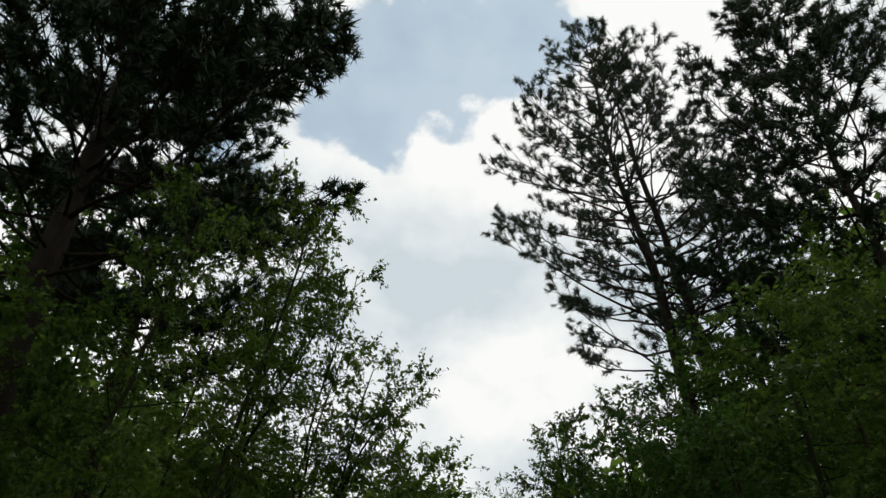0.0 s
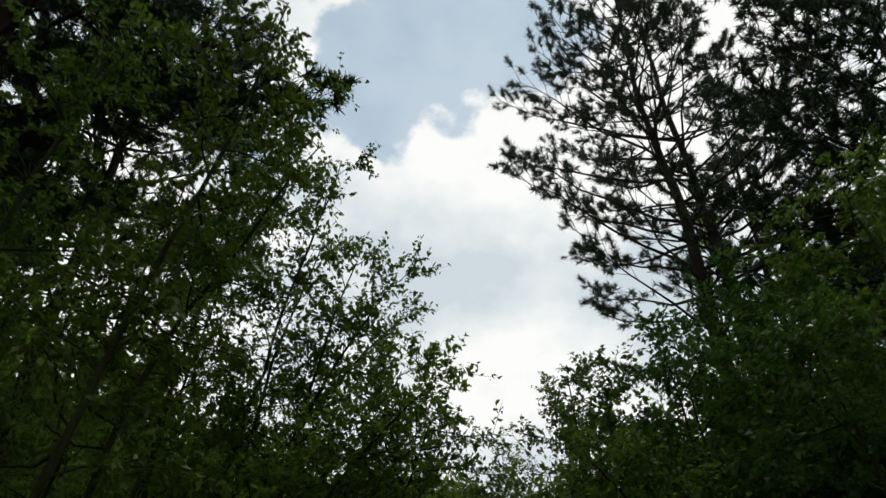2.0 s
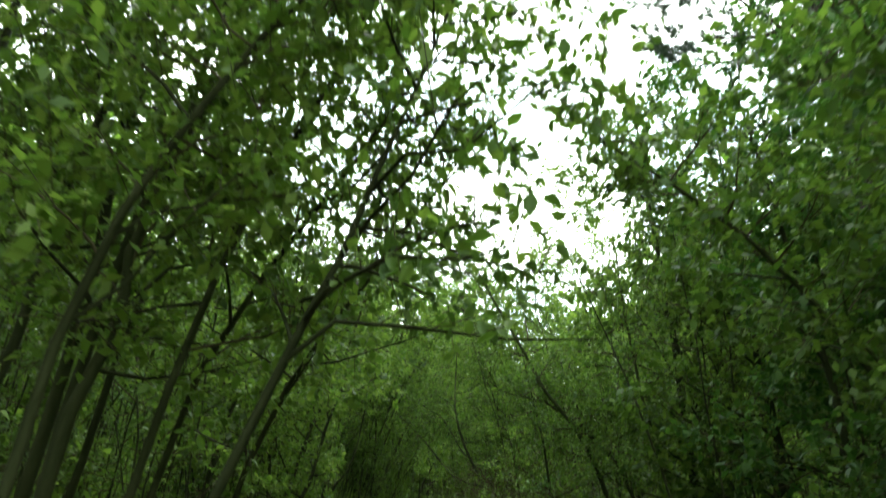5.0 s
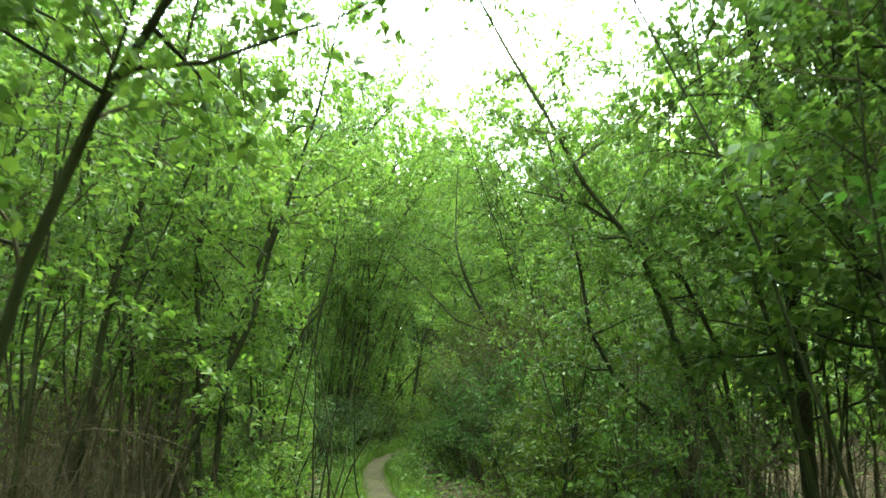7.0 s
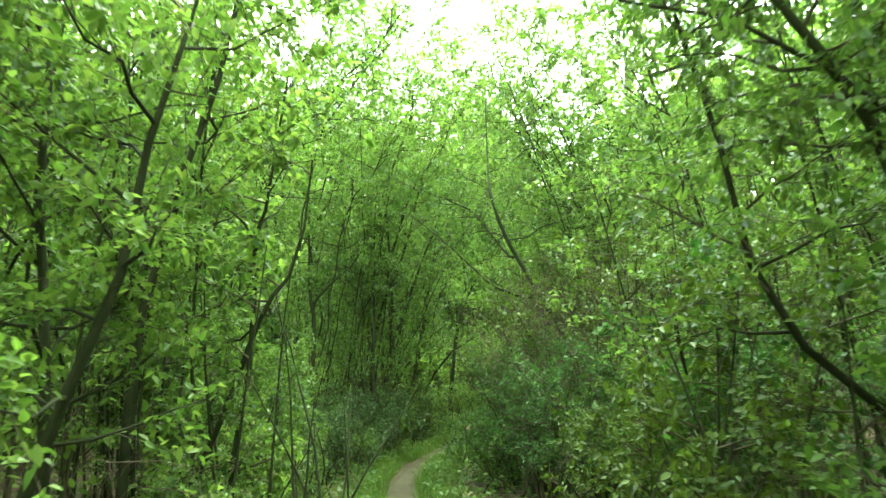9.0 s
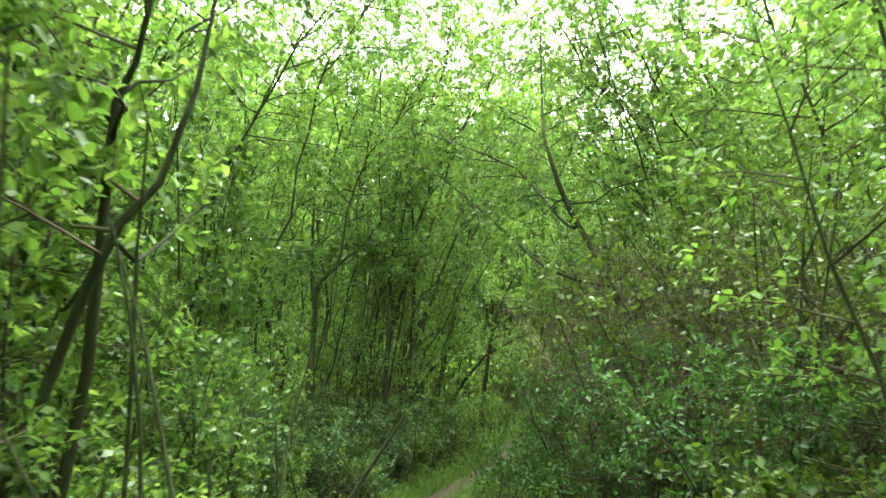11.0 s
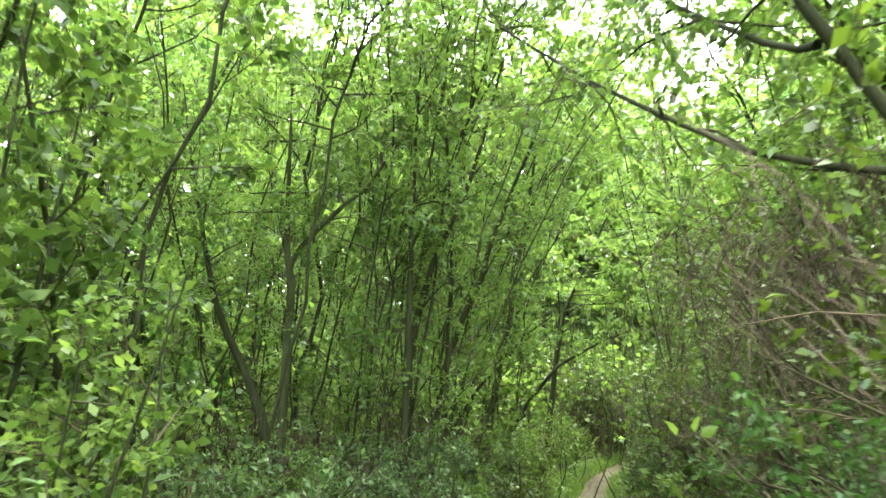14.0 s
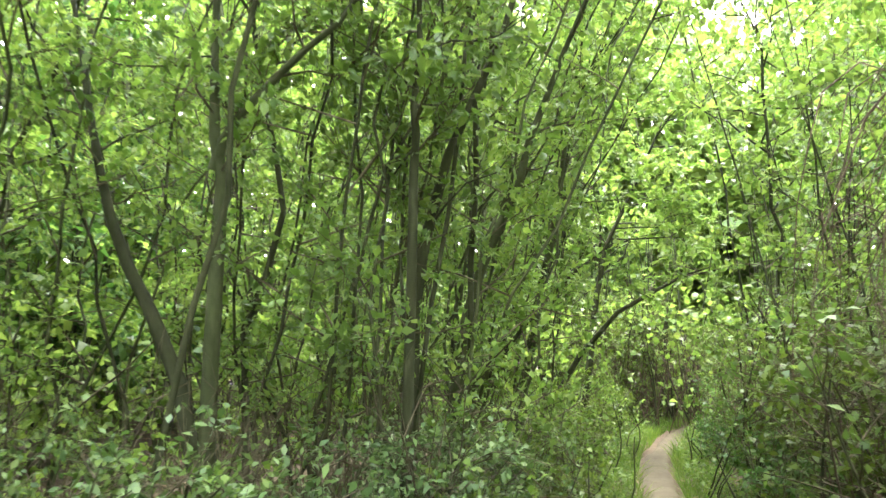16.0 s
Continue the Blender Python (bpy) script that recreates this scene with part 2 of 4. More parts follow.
def leaves(shape, at, way, size, broad, rng, flat=0.9, cheap=False):
    """Leaves with a folded midrib, one at each place."""
    n = len(at)
    nor = unit(np.array([0, 0, 1.0]) * flat + rng.normal(size=(n, 3)) * 0.55)
    way = unit(way)
    side = unit(np.cross(way, nor))
    nor = np.cross(side, way)
    L = np.asarray(size, float)[:, None]
    W = L * broad
    curl = rng.uniform(-0.05, 0.22, (n, 1)) * L
    if cheap:
        v = np.stack([at, at + way * L * 0.45 + side * W * 0.5 + nor * W * 0.15, at + way * L - nor * curl, at + way * L * 0.45 - side * W * 0.5 + nor * W * 0.15], 1)
        k = np.arange(n)[:, None] * 4
        shape.put(v.reshape(-1, 3), None, k + np.array([[0, 1, 2, 3]]))
        return
    up = nor * W * 0.17
    v = np.stack([
        at,
        at + way * L * 0.30 + side * W * 0.46 + up, at + way * L * 0.68 + side * W * 0.36 + up - nor * curl * 0.4,
        at + way * L - nor * curl,
        at + way * L * 0.68 - side * W * 0.36 + up - nor * curl * 0.4, at + way * L * 0.30 - side * W * 0.46 + up], 1)
    k = np.arange(n)[:, None] * 6
    quads = np.concatenate([k + np.array([[0, 1, 2, 3]]), k + np.array([[0, 3, 4, 5]])])
    shape.put(v.reshape(-1, 3), None, quads)


def bow(points, n, rng, wobble=0.0):
    """A smooth line through the points, with a little crookedness."""
    p = np.asarray(points, float)
    if len(p) == 2:
        p = np.array([p[0], p[0] * 0.5 + p[1] * 0.5, p[1]])
    ext = np.vstack([2 * p[0] - p[1], p, 2 * p[-1] - p[-2]])
    out = []
    for s in np.linspace(0, len(p) - 1, n):
        i = min(int(s), len(p) - 2)
        t = s - i
        a, b, c, d = ext[i], ext[i + 1], ext[i + 2], ext[i + 3]
        out.append(0.5 * (2 * b + (c - a) * t + (2 * a - 5 * b + 4 * c - d) * t * t + (3 * b - a - 3 * c + d) * t ** 3))
    out = np.array(out)
    if wobble:
        shake = np.cumsum(rng.normal(size=(n, 3)), 0) * wobble / math.sqrt(n)
        shake -= np.linspace(0, 1, n)[:, None] * shake[-1] * 0.6
        shake[0] = 0
        out += shake
    return out


def ground_height(x, y):
    x, y = np.asarray(x, float), np.asarray(y, float)
    away = np.clip(np.abs(x - trail_x(y)) - 0.35, 0, 3)
    return 0.05 * np.sin(x * 1.3 + 0.6 * np.sin(y * 0.7)) * np.clip(away, 0, 1) + 0.03 * np.sin(y * 2.1 + x * 2.9) * np.clip(away, 0, 1) + 0.05 * away


TRAIL = np.array([(-60, 0.0), (-6, 0.0), (8, 0.0), (11, -0.08), (13.5, -0.25), (16, -0.55), (18, -0.9), (19.5, -1.1), (21, -1.05), (22.5, -0.75), (24.5, -0.32), (26.5, -0.25), (28, -0.1), (30, 0.4), (33, 1.8), (40, 4.5), (60, 8)])


def trail_x(y):
    return np.interp(y, TRAIL[:, 0], TRAIL[:, 1])


def open_way(p, head=2.75):
    """True where a place is outside the way that walkers keep clear, or above their heads."""
    off = np.abs(p[:, 0] - trail_x(p[:, 1]))
    room = np.where(p[:, 1] < 20.5, 0.85, 0.42)
    return (off > room) | (p[:, 2] > head)


def leg(x, y, z=0.0):
    """A place seen from the second leg of the walk, which bears 6.2 degrees to the left, in the world."""
    c, s = math.cos(radians(6.2)), math.sin(radians(6.2))
    dy = y - 13.56
    return (x * c - dy * s - 0.13, x * s + dy * c + 13.56, z)


def foot(x, y):
    return (x, y, float(ground_height(x, y)) - 0.03)


# ---- plants ----
def broadleaf(name, label, stems, leaf=LEAF, bark=BARK, seed=0, radius=0.04, tip=0.006, limbs=14, start=0.25, reach=(1.3, 0.5), rise=(20, 55),
              twigs=7, twig=0.38, per=12, size=0.065, broad=0.55, droop=0.25, category="tree", group="", cheap=False, pull=(0, 0, 0), wobble=0.12, spare=0.0, far=False, clear=True, girth=(), boughs=True, head=2.75):
    """A leafy tree or shrub. stems: lines of places from the foot up. Each stem bears limbs, they bear twigs, and those bear leaves."""
    rng = np.random.default_rng(seed + 1000)
    base = np.array(stems[0][0], float)
    root = new(name)
    root.location = base
    tagged(root, label, category, group)
    bpy.context.view_layer.update()
    crown, sprays = Shape(), Shape()
    tw_at, tw_way, tw_len = [], [], []
    pull = np.array(pull, float)
    for s, line in enumerate(stems):
        line = [np.asarray(q, float) - base for q in line]
        high = np.linalg.norm(line[-1] - line[0])
        n = max(8, int(high * 2.5))
        pts = bow(line, n, rng, wobble * high * 0.12)
        f = np.linspace(0, 1, n)
        thick = girth[s] if s < len(girth) else radius
        rad = thick * (1 - f) ** 0.8 + tip
        rad[0] *= 1.2
        trunk = Shape()
        trunk.tube(pts, rad, 8 if radius > 0.02 else 5)
        part("trunk" if boughs else "stem", trunk, bark, root, smooth=True)
        for k in range(limbs):
            at = start + (1 - start) * (k + rng.random()) / limbs
            i = min(int(at * (n - 1)), n - 2)
            t = at * (n - 1) - i
            p0 = pts[i] * (1 - t) + pts[i + 1] * t
            spin = k * 2.4 + rng.normal() * 0.5
            up = radians(rng.uniform(*rise))
            way = np.array([math.cos(spin) * math.cos(up), math.sin(spin) * math.cos(up), math.sin(up)]) + pull
            way = unit(way)
            span = (reach[0] * (1 - at) + reach[1] * at) * rng.uniform(0.65, 1.25)
            m = 5
            q = np.linspace(0, 1, m)[:, None]
            limb = p0 + way * span * q + np.array([0, 0, 1.0]) * span * (0.12 - droop * 0.5) * q ** 2 + np.cumsum(rng.normal(size=(m, 3)), 0) * span * 0.045
            limb[0] = p0
            if clear:
                # limbs that would hang into the way are cut back
                ok = open_way(limb + base, head)
                m = m if ok.all() else max(int(np.argmin(ok)), 1)
                if m < 3:
                    continue
                limb, q = limb[:m], np.linspace(0, 1, m)[:, None]
            r0 = min(rad[i] * 0.5, 0.006 * span + 0.003)
            lr = r0 * (1 - q[:, 0]) + 0.0025
            if span > 0.6 and boughs and not far:
                bough = Shape()
                bough.tube(limb, lr, 5)
                part("limb", bough, bark, root, smooth=True)
            else:
                step = 2 if far or not boughs else 1
                sprays.tube(limb[::step], lr[::step], 3)
            for j in range(twigs):
                g = 0.22 + 0.78 * (j + rng.random()) / twigs
                h = min(int(g * (m - 1)), m - 2)
                u = g * (m - 1) - h
                tp = limb[h] * (1 - u) + limb[h + 1] * u
                sway = unit(unit(limb[h + 1] - limb[h]) * 0.7 + rng.normal(size=3) * 0.55 + np.array([0, 0, 0.12]))
                if rng.random() >= spare:
                    tw_at.append(tp)
                    tw_way.append(sway)
                    tw_len.append(twig * rng.uniform(0.6, 1.3))
    at, way, length = np.array(tw_at).reshape(-1, 3), np.array(tw_way).reshape(-1, 3), np.array(tw_len).reshape(-1, 1)
    if clear:
        keep = open_way(at + base + way * length, head)
        at, way, length = at[keep], way[keep], length[keep]
    if not far:
        sprays.prisms(at, at + way * length - np.array([0, 0, 0.35 * droop]) * length, 0.003, 0.0012)
    t = rng.random((len(at), per)) * 0.85 + 0.15
    places = at[:, None] + way[:, None] * length[:, None] * t[..., None]
    places[..., 2] -= droop * 0.35 * length * t ** 2
    places += rng.normal(size=places.shape) * 0.018
    aim = unit(way)[:, None] * 0.5 + rng.normal(size=places.shape) * 0.6 + np.array([0, 0, -droop])
    places, aim = places.reshape(-1, 3), aim.reshape(-1, 3)
    if clear:
        keep = open_way(places + base, head)
        places, aim = places[keep], aim[keep]
    if len(places):
        leaves(crown, places, aim, size * rng.uniform(0.55, 1.3, len(places)), broad, rng, cheap=cheap)
        tagged(part("spray", sprays, TWIG, root), kind="stuff")
        tagged(part("crown", crown, leaf, root), kind="stuff")
    return root


def pine(label, line, radius, low, high, spread, seed, whorls=16, tuft=34, limb_rise=(0, 30), needle=0.15, width=0.011, density=1.0, inner=0.3):
    """A pine: an upright trunk, whorls of limbs with side shoots, and tufts of long needles at their ends."""
    rng = np.random.default_rng(seed + 500)
    base = np.array(line[0], float)
    root = new("pine_tree")
    root.location = base
    tagged(root, label, "pine tree")
    pts = bow([np.asarray(q, float) - base for q in line], 24, rng, 0.15)
    f = np.linspace(0, 1, 24)
    rad = radius * (1 - f * 0.93)
    rad[0] *= 1.3
    trunk = Shape()
    trunk.tube(pts, rad, 10)
    part("trunk", trunk, BARK_PINE, root, smooth=True)
    shoots, needles = Shape(), Shape()
    tips, ways, ends = [], [], []
    for w in range(whorls):
        z = low + (high - low) * (w + rng.uniform(-0.2, 0.2)) / (whorls - 1)
        z = min(max(z, low), high)
        i = int(np.clip(np.searchsorted(pts[:, 2], z), 1, 23))
        t = (z - pts[i - 1, 2]) / (pts[i, 2] - pts[i - 1, 2] + 1e-6)
        p0 = pts[i - 1] * (1 - t) + pts[i] * t
        e = w / (whorls - 1)
        span = spread * (1.0 - 0.85 * e ** 1.3) * (0.75 + 0.25 * min(1, e * 6))
        turn = rng.random() * 6.28
        for k in range(int(rng.integers(4, 6))):
            a = turn + k * 2 * math.pi / 5 + rng.normal() * 0.25
            up = radians(rng.uniform(*limb_rise) + 25 * e)
            way = np.array([math.cos(a) * math.cos(up), math.sin(a) * math.cos(up), math.sin(up)])
            s = span * rng.uniform(0.65, 1.15)
            m = 8
            q = np.linspace(0, 1, m)[:, None]
            limb = p0 + way * s * q + np.array([0, 0, 1]) * s * (0.25 * q ** 2 - 0.12 * q) + np.cumsum(rng.normal(size=(m, 3)), 0) * s * 0.015
            limb[0] = p0
            bough = Shape()
            bough.tube(limb, (0.007 * s + 0.008) * (1 - q[:, 0]) + 0.005, 5)
            part("limb", bough, BARK_PINE, root, smooth=True)
            count = max(3, int(s * 5 * density))
            for j in range(count):
                g = inner + (1 - inner) * (j + rng.random()) / count
                h = min(int(g * (m - 1)), m - 2)
                u = g * (m - 1) - h
                sp = limb[h] * (1 - u) + limb[h + 1] * u
                ax = unit(limb[h + 1] - limb[h])
                lat = unit(np.cross(ax, [0, 0, 1])) * (1 if j % 2 else -1)
                sd = unit(ax * 0.8 + lat * rng.uniform(0.4, 1.0) + np.array([0, 0, rng.uniform(-0.05, 0.5)]))
                sl = rng.uniform(0.35, 0.8) * (1.15 - 0.5 * g) * min(1.2, s * 0.45)
                e2 = sp + sd * sl + np.array([0, 0, 0.1 * sl])
                ends.append((sp, e2))
                tips.append(e2)
                ways.append(unit(sd + np.array([0, 0, 0.35])))
                for _ in range(int(rng.integers(1, 4))):
                    b = rng.uniform(0.35, 0.9)
                    d2 = unit(sd + rng.normal(size=3) * 0.6 + np.array([0, 0, 0.3]))
                    st = sp + sd * sl * b
                    en = st + d2 * rng.uniform(0.12, 0.3)
                    ends.append((st, en))
                    tips.append(en)
                    ways.append(d2)
    tips, ways, ends = np.array(tips), np.array(ways), np.array(ends)
    shoots.prisms(ends[:, 0], ends[:, 1], 0.008, 0.004)
    n = len(tips)
    along = rng.random((n, tuft, 1)) * 0.14
    at = tips[:, None] - ways[:, None] * along
    way = unit(ways[:, None] * rng.uniform(0.3, 1.3, (n, tuft, 1)) + rng.normal(size=(n, tuft, 3)) * 0.62)
    length = needle * rng.uniform(0.6, 1.2, (n, tuft, 1))
    side = unit(np.cross(way, rng.normal(size=(n, tuft, 3)))) * width * 0.5
    v = np.stack([at - side, at + side, at + way * length], 2).reshape(-1, 3)
    needles.put(v, np.arange(len(v)).reshape(-1, 3))
    tagged(part("spray", shoots, BARK_PINE, root), kind="stuff")
    tagged(part("crown", needles, NEEDLE, root), kind="stuff")
    return root


def hanging_canes(label, base, toward, high, count, seed):
    """An old shrub whose dry canes rise, arch over and hang down."""
    rng = np.random.default_rng(seed + 99)
    root = new("arching_shrub")
    root.location = base
    tagged(root, label, "shrub")
    fine = Shape()
    for c in range(count):
        p = np.array([rng.normal() * 0.2, rng.normal() * 0.25, 0.0])
        a = toward + rng.normal() * 0.7
        out = np.array([math.cos(a), math.sin(a), 0]) * rng.uniform(0.5, 1.3)
        top = high * rng.uniform(0.75, 1.05)
        end = top * rng.uniform(0.35, 0.75)
        line = bow([p, p + out * 0.12 + [0, 0, top * 0.6], p + out * 0.5 + [0, 0, top], p + out * 0.9 + [0, 0, top * 0.85], p + out * 1.05 + [0, 0, end]], 12, rng, 0.12)
        cane = Shape()
        cane.tube(line, 0.009 * (1 - np.linspace(0, 0.85, 12)) * rng.uniform(0.6, 1.3), 4)
        part("cane", cane, DEAD if c % 3 else TWIG, root)
        starts = line[rng.integers(3, 12, 9)]
        fine.prisms(starts, starts + rng.normal(size=(9, 3)) * np.array([0.16, 0.16, 0.1]) - np.array([0, 0, 0.22]), 0.003, 0.001)
    tagged(part("spray", fine, DEAD, root), kind="stuff")
    return root


def dry_bramble(label, base, spread, high, count, seed, mat=DEAD, thick=0.005):
    """A tangle of dry arching twigs."""
    rng = np.random.default_rng(seed + 77)
    root = new("twig_thicket")
    root.location = base
    tagged(root, label, "shrub")
    tangle = Shape()
    for c in range(count):
        p = np.array([rng.uniform(-1, 1) * spread[0], rng.uniform(-1, 1) * spread[1], 0.0])
        a = rng.random() * 6.28
        h = high * rng.uniform(0.5, 1.1)
        out = rng.uniform(0.1, 0.5) * h
        q = np.linspace(0, 1, 6)[:, None]
        line = p + np.array([math.cos(a), math.sin(a), 0]) * out * q ** 1.6 + np.array([0, 0, 1]) * h * (q - 0.22 * q ** 3) + np.cumsum(rng.normal(size=(6, 3)), 0) * 0.04
        line[0] = p
        cane = Shape() if c < 10 else tangle
        cane.tube(line, thick * (1 - q[:, 0] * 0.75) * rng.uniform(0.6, 1.5) * (1.4 if c < 10 else 1), 4 if c < 10 else 3)
        if c < 10:
            part("cane", cane, mat, root)
        for _ in range(3):
            i = int(rng.integers(2, 6))
            d = unit(rng.normal(size=3) + np.array([0, 0, 0.3])) * rng.uniform(0.15, 0.5)
            tangle.tube([line[i], line[i] + d * 0.5 + [0, 0, 0.02], line[i] + d], [thick * 0.5, thick * 0.4, thick * 0.2], 3)
    tagged(part("tangle", tangle, mat, root), kind="stuff")
    return root


# ---- ground and path ----
def make_ground():
    near = np.linspace(-9, 9, 91)
    xs = np.concatenate([[-400, -200, -100, -50, -30, -20, -14], near, [14, 20, 30, 50, 100, 200, 400]])
    ys = np.concatenate([[-400, -200, -100, -50, -30, -18, -12], np.linspace(-8, 46, 181), [50, 60, 80, 120, 200, 400]])
    X, Y = np.meshgrid(xs, ys, indexing="ij")
    Z = ground_height(X, Y) + 0.012 * np.sin(X * 9 + Y * 4) * np.sin(Y * 8 - X * 3)
    a, b = X.shape
    i, j = np.meshgrid(np.arange(a - 1), np.arange(b - 1), indexing="ij")
    p = i * b + j
    sheet = Shape()
    sheet.put(np.stack([X, Y, Z], -1).reshape(-1, 3), None, np.stack([p, p + b, p + b + 1, p + 1], -1).reshape(-1, 4))
    ob = new("ground", sheet.mesh("ground", SOIL, True))
    tagged(ob, "brown woodland soil under the trees, covered with litter", "ground", kind="structure")


def make_trail():
    rng = np.random.default_rng(5)
    ys = np.arange(-8, 42, 0.12)
    prof = np.array([-0.38, -0.28, -0.15, 0.0, 0.15, 0.28, 0.38])
    lift = np.array([-0.03, 0.014, 0.018, 0.012, 0.018, 0.014, -0.03])
    edge = 1 + 0.16 * np.sin(ys * 1.7) + 0.12 * np.sin(ys * 4.3 + 1) + rng.normal(size=len(ys)) * 0.05
    edge *= np.interp(ys, [15, 18.5, 26], [0.95, 0.45, 0.4])
    X = trail_x(ys)[:, None] + prof[None] * edge[:, None]
    Y = np.repeat(ys[:, None], 7, 1)
    Z = ground_height(X, Y) + lift[None] + 0.012 * np.sin(X * 9 + Y * 4) * np.sin(Y * 8 - X * 3)
    n = len(ys)
    i, j = np.meshgrid(np.arange(n - 1), np.arange(6), indexing="ij")
    p = i * 7 + j
    strip = Shape()
    strip.put(np.stack([X, Y, Z], -1).reshape(-1, 3), None, np.stack([p, p + 1, p + 8, p + 7], -1).reshape(-1, 4))
    ob = new("path", strip.mesh("path", DIRT, True))
    tagged(ob, "narrow trodden footpath of pale brown earth", "path", kind="structure")


make_ground()
make_trail()

# ---- pines, seen against the sky ----
pine("tall dark pine with a broad dense crown beside the path", [foot(-5.4, 7.8), (-5.4, 7.8, 8), (-5.3, 7.8, 17)], 0.30, 6.4, 16.5, 4.6, 1, 22, 28, (-5, 22), 0.2, 0.036, 1.8)
pine("tall dark pine standing behind leafy saplings", [foot(-6.4, 12.6), (-6.4, 12.6, 9), (-6.2, 12.5, 18)], 0.18, 7.0, 17.5, 4.2, 2, 16, 30, (-5, 25), 0.19, 0.03, 1.3)
pine("slender pine with bare lower trunk and sparse crown", [foot(5.5, 13.9), (5.25, 14.1, 9), (5.1, 14.1, 12), (4.65, 13.9, 15.6), (4.5, 13.9, 19.3)], 0.17, 7.3, 19.0, 4.95, 3, 20, 44, (2, 30), 0.16, 0.017, 0.78, 0.5)
pine("slender pine close beside another pine trunk", [foot(6.5, 14.4), (6.1, 14.6, 9.5), (5.9, 14.6, 12), (5.4, 14.5, 16), (5.1, 14.4, 18.6)], 0.17, 8.8, 18.4, 3.8, 4, 12, 44, (5, 32), 0.16, 0.017, 0.62, 0.55)
pine("dark pine half hidden behind leafy branches", [foot(8.7, 11.2), (8.7, 11.2, 8), (8.6, 11.2, 18)], 0.2, 6.5, 17.8, 4.5, 5, 19, 28, (-5, 25), 0.19, 0.029, 1.5)
pine("dark pine in the wood behind other pines", [foot(9.0, 18.0), (9.0, 18.0, 9), (8.8, 18.0, 19)], 0.20, 8.0, 18.8, 4.0, 6, 12, 24, (0, 28), 0.2, 0.023, 0.9)

# ---- leafy trees over the first stretch ----
GREEN_TREE = "young broadleaf tree with fresh green leaves leaning over the path"
YOUNG = "slender young broadleaf tree with thin stems and green leaves"
broadleaf("leaning_sapling", "thin dark sapling leaning towards the path with green leaves", [[foot(-1.4, 8.4), (-0.83, 8.35, 1.58), (-0.57, 8.35, 2.19), (-0.38, 8.35, 2.75), (-0.1, 8.3, 3.7)]],
          LEAF, BARK, 19, 0.018, limbs=20, start=0.4, reach=(1.15, 0.7), rise=(-8, 28), twigs=8, per=9, size=0.062, broad=0.6, pull=(0.75, 0, 0), head=2.0)
first = [
    (-1.9, 9.0, (-1.74, 9.0, 2.1), (-1.52, 9.0, 3.26), (-0.9, 8.7, 5.8), 1.1),
    (-2.3, 9.5, (-1.96, 9.5, 2.84), (-1.9, 9.5, 4.1), (-1.45, 9.3, 6.4), 1.3),
    (-3.1, 9.5, (-2.83, 9.5, 2.9), (-2.7, 9.4, 5.9), (-1.75, 9.1, 9.0), 1.3),
    (-3.1, 8.8, (-2.78, 9.0, 3.0), (-2.7, 9.0, 5.0), (-2.2, 8.6, 7.4), 1.4),
    (-2.5, 9.3, (-2.22, 9.4, 3.0), (-1.9, 9.4, 5.0), (-1.3, 9.0, 7.4), 1.1),
    (-1.9, 9.2, (-1.69, 9.2, 2.6), (-1.27, 9.2, 4.3), (-0.5, 8.7, 5.5), 1.0),
    (-4.4, 9.8, (-4.1, 9.8, 3.0), (-3.7, 9.6, 5.6), (-3.2, 9.4, 8.4), 1.5),
    (-2.6, 10.6, (-2.3, 10.5, 2.5), (-1.6, 10.2, 4.3), (-0.6, 9.9, 5.6), 1.3),
    (-4.0, 11.3, (-3.8, 11.2, 3.0), (-3.4, 11.0, 5.5), (-3.0, 10.8, 7.8), 1.5),
    (-5.4, 10.6, (-5.2, 10.6, 3.0), (-4.9, 10.4, 5.5), (-4.6, 10.2, 8.0), 1.6),
    (-4.9, 8.6, (-4.7, 8.6, 2.5), (-4.4, 8.6, 4.5), (-4.1, 8.6, 6.6), 1.5),
    (-1.7, 10.6, (-1.3, 10.5, 1.8), (-0.6, 10.3, 3.0), (0.05, 10.0, 3.8), 0.9),
    (-1.5, 8.0, (-1.3, 8.0, 2.0), (-0.8, 7.9, 3.1), (-0.05, 7.85, 4.0), 0.7),
    (2.5, 9.4, (2.3, 9.4, 1.6), (1.6, 9.2, 2.7), (0.5, 8.7, 3.2), 0.9),
    (-1.75, 9.7, (-1.35, 9.6, 2.2), (-0.55, 9.3, 3.4), (-0.1, 9.1, 4.0), 0.95),
    (-1.6, 9.0, (-1.25, 8.9, 2.2), (-0.7, 8.8, 3.5), (-0.4, 8.7, 4.4), 0.85),
    (2.1, 7.9, (2.05, 7.9, 1.5), (1.9, 7.9, 2.5), (1.2, 7.9, 3.3), 0.8),
]
for k, (x, y, a, b, c, r) in enumerate(first):
    broadleaf("broadleaf_tree", GREEN_TREE, [[foot(x, y), a, b, c]], LEAF if k % 3 else LEAF_LIME, BARK, 20 + k, 0.034 if k < 3 else 0.026 if k < 11 else 0.018, limbs=22,
              start=0.32, reach=(r, 0.34), rise=(0, 50), twigs=9, per=16, size=0.064, broad=0.58, cheap=k > 5, head=2.1 if k > 10 else 2.75, group="young trees over the path")
